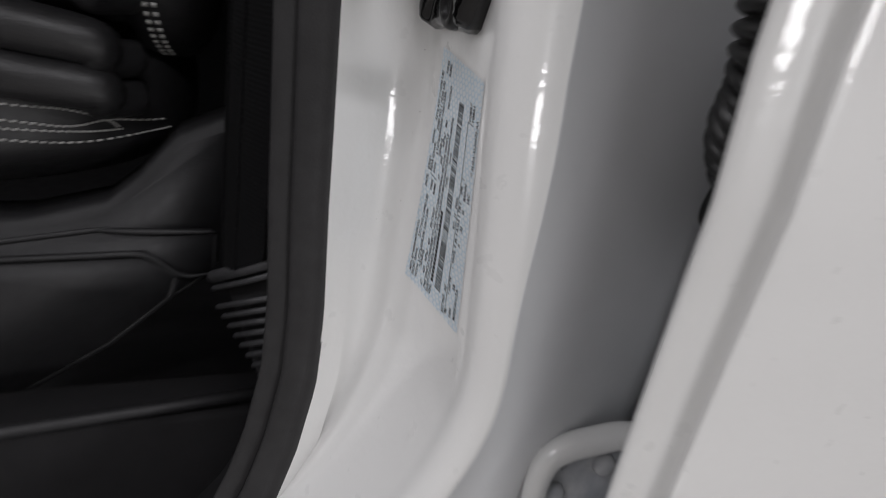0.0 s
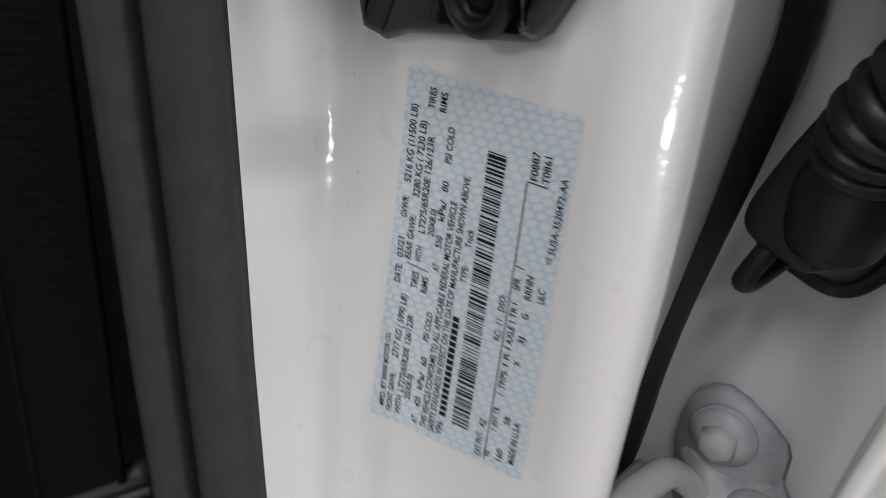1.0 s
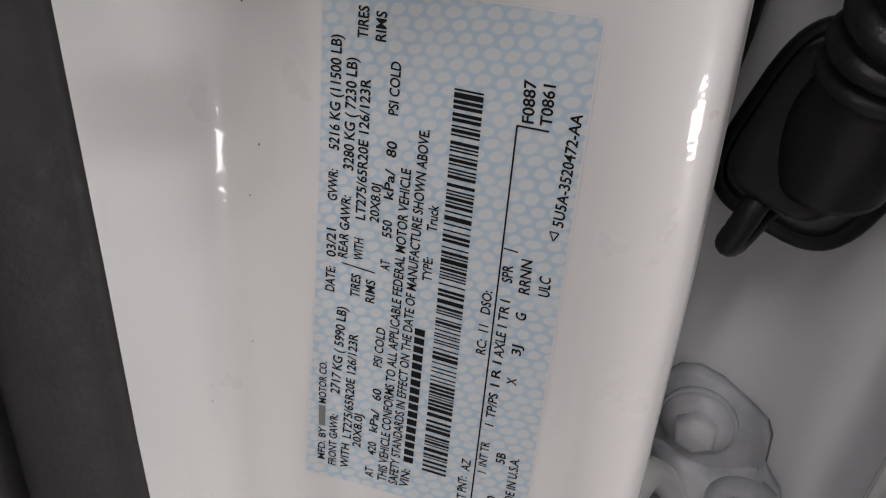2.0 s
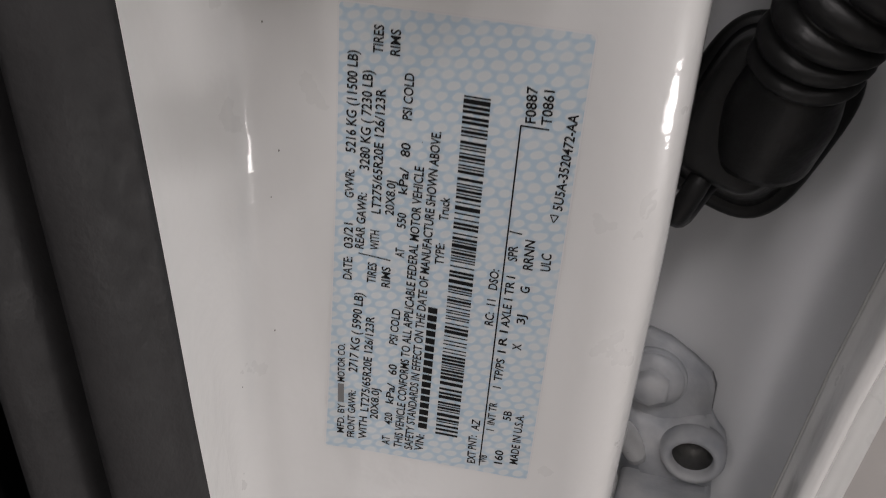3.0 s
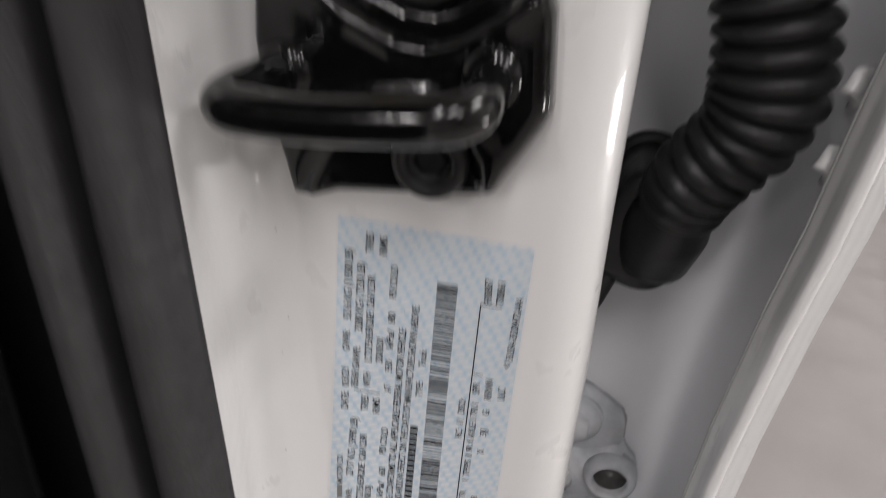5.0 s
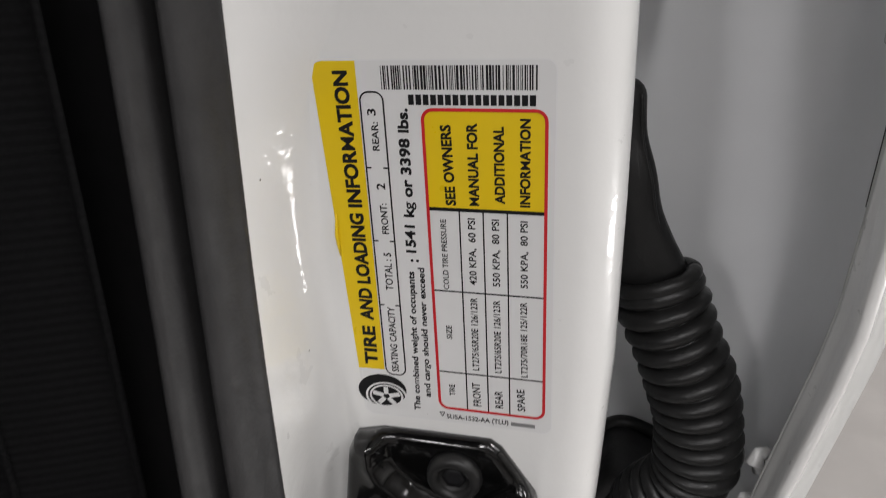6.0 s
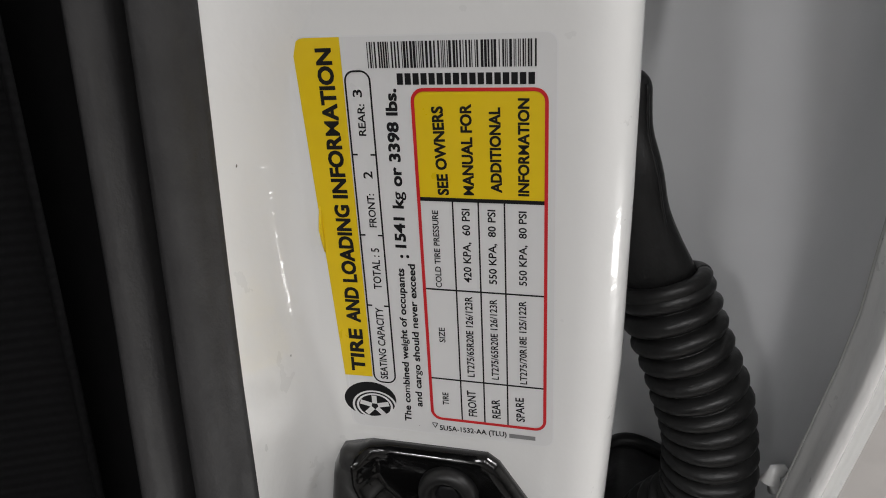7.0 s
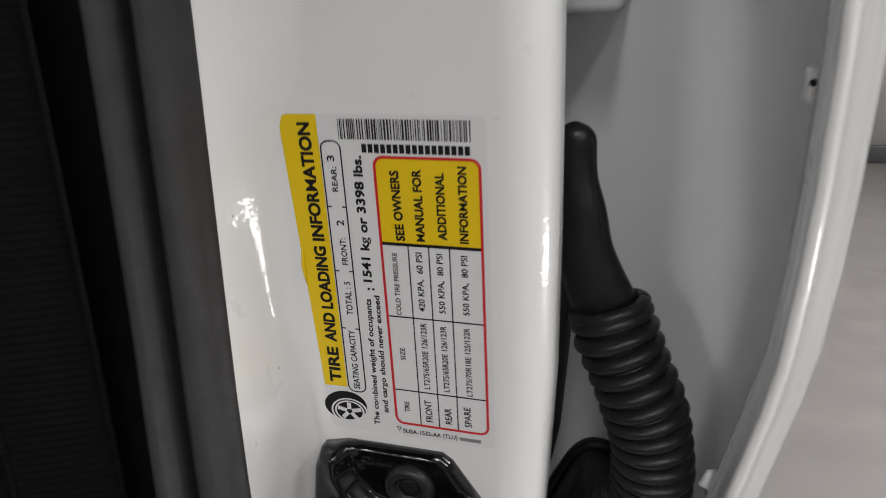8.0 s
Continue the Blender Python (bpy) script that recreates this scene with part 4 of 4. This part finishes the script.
def door_hinge(up):
    """One hinge, on the jamb and the pillar, raised by up."""
    lift = lambda pts: [(*p[:-1], p[-1] + up) for p in pts]
    mx, mz = 0.0415, 0.922
    # Outline of a dark plate behind the leaf that paints its edge shadow.
    shade_plate = [(mx + (x - mx) * 1.04, mz + (z - mz) * 0.95) for x, z in seat_leaf]
    leaf = part("hinge", flat_plate(lift(seat_leaf), "y", 0.138, 0.1290), HINGE_PAINT, door, "white painted steel hinge leaf bolted to the jamb")
    part("boss", flat_plate(lift(boss_leaf), "y", 0.138, 0.1275, 0.002), HINGE_PAINT, leaf)
    part("shade_plate", flat_plate(lift(shade_plate), "y", 0.1385, 0.1352, 0.0006), GAP_DARK, leaf, "dark plate that paints the shadow line round the hinge leaf")
    part("washer", spun(0.0372, 0.9430 + up, [(0.0138, 0.1300), (0.0138, 0.1267), (0.0134, 0.1263), (0.0130, 0.1266), (0.0129, 0.1255), (0.0124, 0.1248), (0.0108, 0.1235), (0.0088, 0.1221), (0.0080, 0.1219)]), HINGE_PAINT, leaf)
    part("hex_bolt", tube(lift([(0.0372, 0.1275, 0.9430), (0.0375, 0.1180, 0.9430), (0.0376, 0.1165, 0.9430)]), lambda t: 0.0084 - 0.0010 * t - (0.0012 if t > 0.9 else 0), 6, (1, 0, 0)), HINGE_PAINT, leaf, "painted hexagon bolt head")
    part("bush", spun(0.0566, 0.9110 + up, [(0.0134, 0.130), (0.0130, 0.1235), (0.0118, 0.1208), (0.0100, 0.1198), (0.0088, 0.1204), (0.0082, 0.1225), (0.0080, 0.1268), (0.0030, 0.1270)]), HINGE_PAINT, leaf)
    part("bush_core", spun(0.0566, 0.9110 + up, [(0.0081, 0.1246), (0.0072, 0.1250), (0.0074, 0.1258), (0.0066, 0.1263), (0.0067, 0.1270), (0.0058, 0.1275), (0.0056, 0.1300), (0.0020, 0.1302)]), HINGE_HOLE, leaf, "dark core that paints the shade in the bush hole")
    part("pillar_leaf", flat_plate(lift(arm), "x", 0.010, 0.0155), HINGE_PAINT, leaf, "hinge leaf on the pillar")
    part("leaf_rim", tube(smoothline(lift(rim), 40), lambda t: 0.0050 + 0.0022 * math.sin(math.pi * t), 14, (1, 0, 0)), PAINT, leaf, "thick rounded rim of the leaf")
    part("knuckle", box(0.028, 0.066, 0.084, 0.1375, 0.8750 + up, 0.8930 + up, 0.003, 2), HINGE_PAINT, leaf, "thick painted knuckle at the foot of the hinge")
    for ry, rz in ((0.088, 0.9105), (0.0625, 0.897)):
        part("rivet", tube(lift([(0.015, ry, rz), (0.0185, ry, rz), (0.0200, ry, rz)]), lambda t: 0.0062 - 0.0025 * t * t, 20, (0, 0, 1)), HINGE_PAINT, leaf)
    part("slot", tube(lift([(0.0154, 0.0640, 0.9115), (0.0158, 0.0675, 0.9145), (0.0158, 0.0690, 0.9155)]), 0.0016, 8, (1, 0, 0)), INK, leaf)


door_hinge(0.0)
door_hinge(0.4345)

# ---- cabin ----
trim = thing("pillar_trim", "charcoal plastic trim panel inside the door opening", "trim panel")
part("panel", grid([strip_row(*r, [(-0.0225, -0.006), (-0.030, -0.001), (-0.046, 0.002), (-0.075, 0.005), (-0.125, 0.012), (-0.23, 0.030)]) for r in strip_path()]), CABIN, trim)
belt = thing("seat_belt", "black woven seat belt hanging beside the trim", "seat belt")
rows = []
for k in range(150):
    z = 0.985 + 0.005 * k
    rows.append([(-0.076 - 0.052 * s, -0.074 - 0.016 * s - 0.004 * math.sin(math.pi * s) + 0.02 * (k / 60), z - 0.032 * s) for s in np.linspace(-0.22, 0.9, 9)])
part("webbing", grid(rows), WEBBING, belt)
for s in (0.02, 0.5, 0.98):
    part("selvedge", tube([Vector(r[0]).lerp(Vector(r[-1]), s) + Vector((0.001, -0.0035 * math.sin(math.pi * s) - 0.0006, 0)) for r in rows], 0.0011, 6), WEBBING, belt, "thicker woven edge of the belt")
guide = thing("belt_guide", "charcoal plastic belt guide with a ribbed face", "belt guide")
part("guide_bar", tube([(-0.064, -0.062, 0.9915), (-0.093, -0.078, 0.974), (-0.123, -0.0943, 0.9564)], 0.0036, 12), RIB_GREY, guide)
part("guide_edge", tube([(-0.064, -0.062, 0.9845), (-0.092, -0.078, 0.967), (-0.121, -0.0940, 0.9500)], 0.0016, 8), RIB_GREY, guide)
for k in range(9):
    part("slat", tube([(-0.066, -0.062, 0.9705 - 0.0062 * k), (-0.1173 + 0.0052 * k, -0.0921 + 0.0030 * k, 0.9400 - 0.0035 * k)], 0.0016, 8), RIB_GREY, guide)
part("backing", grid([[(-0.064, -0.058, z), (-0.124 + 0.6 * (0.99 - z), -0.090 + 0.35 * (0.99 - z), z - 0.03)] for z in (0.99, 0.96, 0.93, 0.905)]), CABIN, guide)

seat = thing("front_seat", "black leather front seat with pale double stitching", "car seat")
BACK = (-0.40, -0.245, 1.185, 0.20, 0.150, 0.14)
SIDE = (-0.37, -0.120, 1.20, 0.145, 0.045, 0.155)
BASE = (-0.38, -0.33, 1.018, 0.175, 0.225, 0.068)


def bolster(cx, cy, cz, rx, ry, rz, n=3.0):
    rows = []
    for i in range(33):
        a = math.pi * i / 32
        row = []
        for j in range(48):
            b = 2 * math.pi * j / 48
            sx, sy, sz = math.sin(a) * math.cos(b), math.sin(a) * math.sin(b), math.cos(a)
            f = (abs(sx) ** n + abs(sy) ** n + abs(sz) ** n) ** (-1 / n)
            row.append((cx + rx * f * sx, cy + ry * f * sy, cz + rz * f * sz))
        rows.append(row)
    bm = grid(rows, close=True)
    bmesh.ops.remove_doubles(bm, verts=bm.verts, dist=1e-5)
    return bm


def on_bolster(shape, y, z, n=3.0):
    cx, cy, cz, rx, ry, rz = shape
    rest = 1 - abs((y - cy) / ry) ** n - abs((z - cz) / rz) ** n
    return Vector((cx + rx * max(0.02, rest) ** (1 / n) + 0.0005, y, z))


part("back_bolster", bolster(*BACK), LEATHER, seat)
part("back_side", bolster(*SIDE), LEATHER, seat, "smooth leather side of the backrest")
cushion = bolster(*BASE)
for v in cushion.verts:
    v.co.x -= 0.9 * max(0.0, 1.000 - v.co.z)
part("cushion_bolster", cushion, LEATHER, seat, "leather cushion edge that tucks under")
for za, zb in ((1.122, 1.098), (1.0785, 1.0590), (1.0490, 1.0340)):
    part("pleat", tube(smoothline([(-0.232, -0.36, za + 0.026), (-0.224, -0.26, za + 0.012), (-0.221, -0.205, za), (-0.222, -0.160, 0.5 * (za + zb)), (-0.229, -0.158, zb), (-0.250, -0.140, zb - 0.003)], 40), lambda t: 0.0180 - 0.006 * t, 20, (1, 0, 0)), LEATHER, seat, "soft padded pleat of the leather")
shield = [(-0.072, 1.030), (-0.0826, 1.026), (-0.1134, 1.014), (-0.140, 0.985), (-0.160, 0.9685), (-0.208, 0.958), (-0.42, 0.955), (-0.45, 0.80), (-0.265, 0.812), (-0.2373, 0.828), (-0.190, 0.868), (-0.1461, 0.9046), (-0.118, 0.9180), (-0.0983, 0.9257), (-0.082, 0.928), (-0.076, 0.955)]
part("side_shield", flat_plate(shield, "x", -0.26, -0.205, 0.005), PLASTIC, seat, "charcoal plastic side shield")
step_a = [(-0.30, 0.940), (-0.2129, 0.9512), (-0.1646, 0.9569), (-0.1336, 0.9551), (-0.0917, 0.9540), (-0.0935, 0.9232), (-0.1227, 0.9046), (-0.1626, 0.8721), (-0.2373, 0.8285), (-0.30, 0.80)]
step_b = [(-0.30, 0.9395), (-0.2218, 0.9408), (-0.1373, 0.9417), (-0.1157, 0.9242), (-0.1227, 0.9062), (-0.1626, 0.8738), (-0.2373, 0.8302), (-0.30, 0.802)]
part("shield_step", flat_plate(step_a, "x", -0.206, -0.2005, 0.0035), PLASTIC, seat, "raised tongue of the side shield")
part("shield_step", flat_plate(step_b, "x", -0.202, -0.1950, 0.0045), PLASTIC, seat, "raised lower panel of the side shield")
for line in ([(-0.2, -0.1646, 0.9560), (-0.1995, -0.1336, 0.9545), (-0.1995, -0.0930, 0.9532)], [(-0.195, -0.285, 0.9385), (-0.1945, -0.2218, 0.9402), (-0.1945, -0.170, 0.9410), (-0.1945, -0.1373, 0.9402), (-0.1965, -0.1157, 0.9240), (-0.199, -0.0960, 0.9235)]):
    part("shield_ridge", tube(smoothline(line, 40), lambda t: 0.0021 * math.sqrt(max(0.05, math.sin(math.pi * t))), 12), PLASTIC, seat, "soft raised crease in the shield")


def stitches(shape, points, n, size):
    out = []
    line = [on_bolster(shape, p.y, p.z) for p in smoothline([(0, *q) for q in points], n * 2)]
    for k in range(0, len(line) - 1, 2):
        out.append(tube([line[k], line[k].lerp(line[k + 1], 0.75)], size, 5))
    return merge(out)


for off in (0.0, 0.0055):
    tagged(part("stitching", stitches(SIDE, [(-0.126 - off, 1.130), (-0.1255 - off, 1.095), (-0.123 - off, 1.070), (-0.118 - off, 1.053)], 14, 0.0013), THREAD, seat), "pale double row of stitches", kind="stuff")
for pts in ([(-0.26, 1.040), (-0.209, 1.032), (-0.177, 1.027), (-0.157, 1.018), (-0.1516, 1.013)], [(-0.26, 1.029), (-0.2106, 1.0225), (-0.178, 1.0167), (-0.155, 1.0185), (-0.125, 1.012)], [(-0.26, 1.023), (-0.212, 1.0175), (-0.170, 1.0125), (-0.150, 1.0115)], [(-0.26, 1.017), (-0.212, 1.0105), (-0.1755, 1.0060), (-0.138, 1.0062), (-0.122, 1.005)]):
    tagged(part("stitching", stitches(BASE, pts, 30, 0.0008), THREAD, seat), "pale row of stitches", kind="stuff")

cab = thing("cab_shell", "dark lining of the truck cab", "car body", kind="structure")
part("cab_floor", box(-1.75, -0.09, -1.5, 1.3, 0.60, 0.66), CABIN, cab)
part("cab_roof", box(-1.75, 0.06, -1.2, 1.3, 1.93, 1.98, 0.02), CABIN, cab)
part("cab_far_side", box(-1.80, -1.75, -1.5, 1.3, 0.66, 1.98), CABIN, cab)
part("cab_back", box(-1.75, -0.0, 1.2, 1.26, 0.66, 1.93), CABIN, cab)
part("cab_front", box(-1.75, -0.04, -1.56, -1.5, 0.66, 1.5), CABIN, cab)
part("sill", box(-0.034, 0.03, -1.45, 1.2, 0.56, 0.69, 0.02), PAINT, cab, "white painted door sill")
part("scuff_plate", box(-0.20, -0.15, -1.4, -0.060, 0.66, 0.845, 0.006), CABIN, cab, "dark plastic scuff plate inside the sill")
part("scuff_lip", tube([(-0.150, -1.0, 0.765), (-0.150, -0.222, 0.845), (-0.150, -0.153, 0.8505), (-0.150, -0.062, 0.858)], 0.0042, 12), PLASTIC, cab, "rounded edge of the scuff plate")
part("rear_bulkhead", box(-0.26, rear_x(1.0) - 0.02, 0.17, 0.22, 0.72, 1.93), CABIN, cab)

# ---- garage ----
ROOM = (-5.0, 4.6, -5.5, 4.75)
floor = tagged(part("floor", box(ROOM[0], ROOM[1], ROOM[2], ROOM[3], -0.1, 0.0), CONCRETE), "smooth grey concrete garage floor", "floor", kind="structure")
for nm, b in (("wall_north", (ROOM[0], ROOM[1], ROOM[3], ROOM[3] + 0.15)), ("wall_south", (ROOM[0], ROOM[1], ROOM[2] - 0.15, ROOM[2])), ("wall_east", (ROOM[1], ROOM[1] + 0.15, ROOM[2], ROOM[3])), ("wall_west", (ROOM[0] - 0.15, ROOM[0], ROOM[2], ROOM[3]))):
    tagged(part(nm, box(b[0], b[1], b[2], b[3], 0, CEIL_Z), WALL_PAINT), "plain white painted garage wall", "wall", kind="structure")
tagged(part("baseboard", box(ROOM[0], ROOM[1], ROOM[3] - 0.02, ROOM[3] - 0.002, 0.0, 0.11, 0.004), SKIRTING), "dark grey skirting along the wall", "baseboard", kind="structure")
tagged(part("ceiling", box(ROOM[0], ROOM[1], ROOM[2], ROOM[3], CEIL_Z, CEIL_Z + 0.1), WALL_PAINT), "plain white garage ceiling", "ceiling", kind="structure")
# Housings for the unseen ceiling lamps, the added ones too.
for lx, ly, watts in LAMP_SPOTS:
    lamp = thing("ceiling_light", "long white ceiling light fitting, unseen, set where its light is wanted", "ceiling light", group="ceiling lights")
    part("housing", box(lx - 0.17, lx + 0.17, ly - 0.7, ly + 0.7, CEIL_Z - 0.11, CEIL_Z - 0.002, 0.015), LAMP_METAL, lamp)
# Invented head and stand to carry the added low lamp.
work = thing("added_low_light", "added unseen lamp on a floor stand, for the low highlights", "work light")
wx, wy, wz = LOW_LAMP
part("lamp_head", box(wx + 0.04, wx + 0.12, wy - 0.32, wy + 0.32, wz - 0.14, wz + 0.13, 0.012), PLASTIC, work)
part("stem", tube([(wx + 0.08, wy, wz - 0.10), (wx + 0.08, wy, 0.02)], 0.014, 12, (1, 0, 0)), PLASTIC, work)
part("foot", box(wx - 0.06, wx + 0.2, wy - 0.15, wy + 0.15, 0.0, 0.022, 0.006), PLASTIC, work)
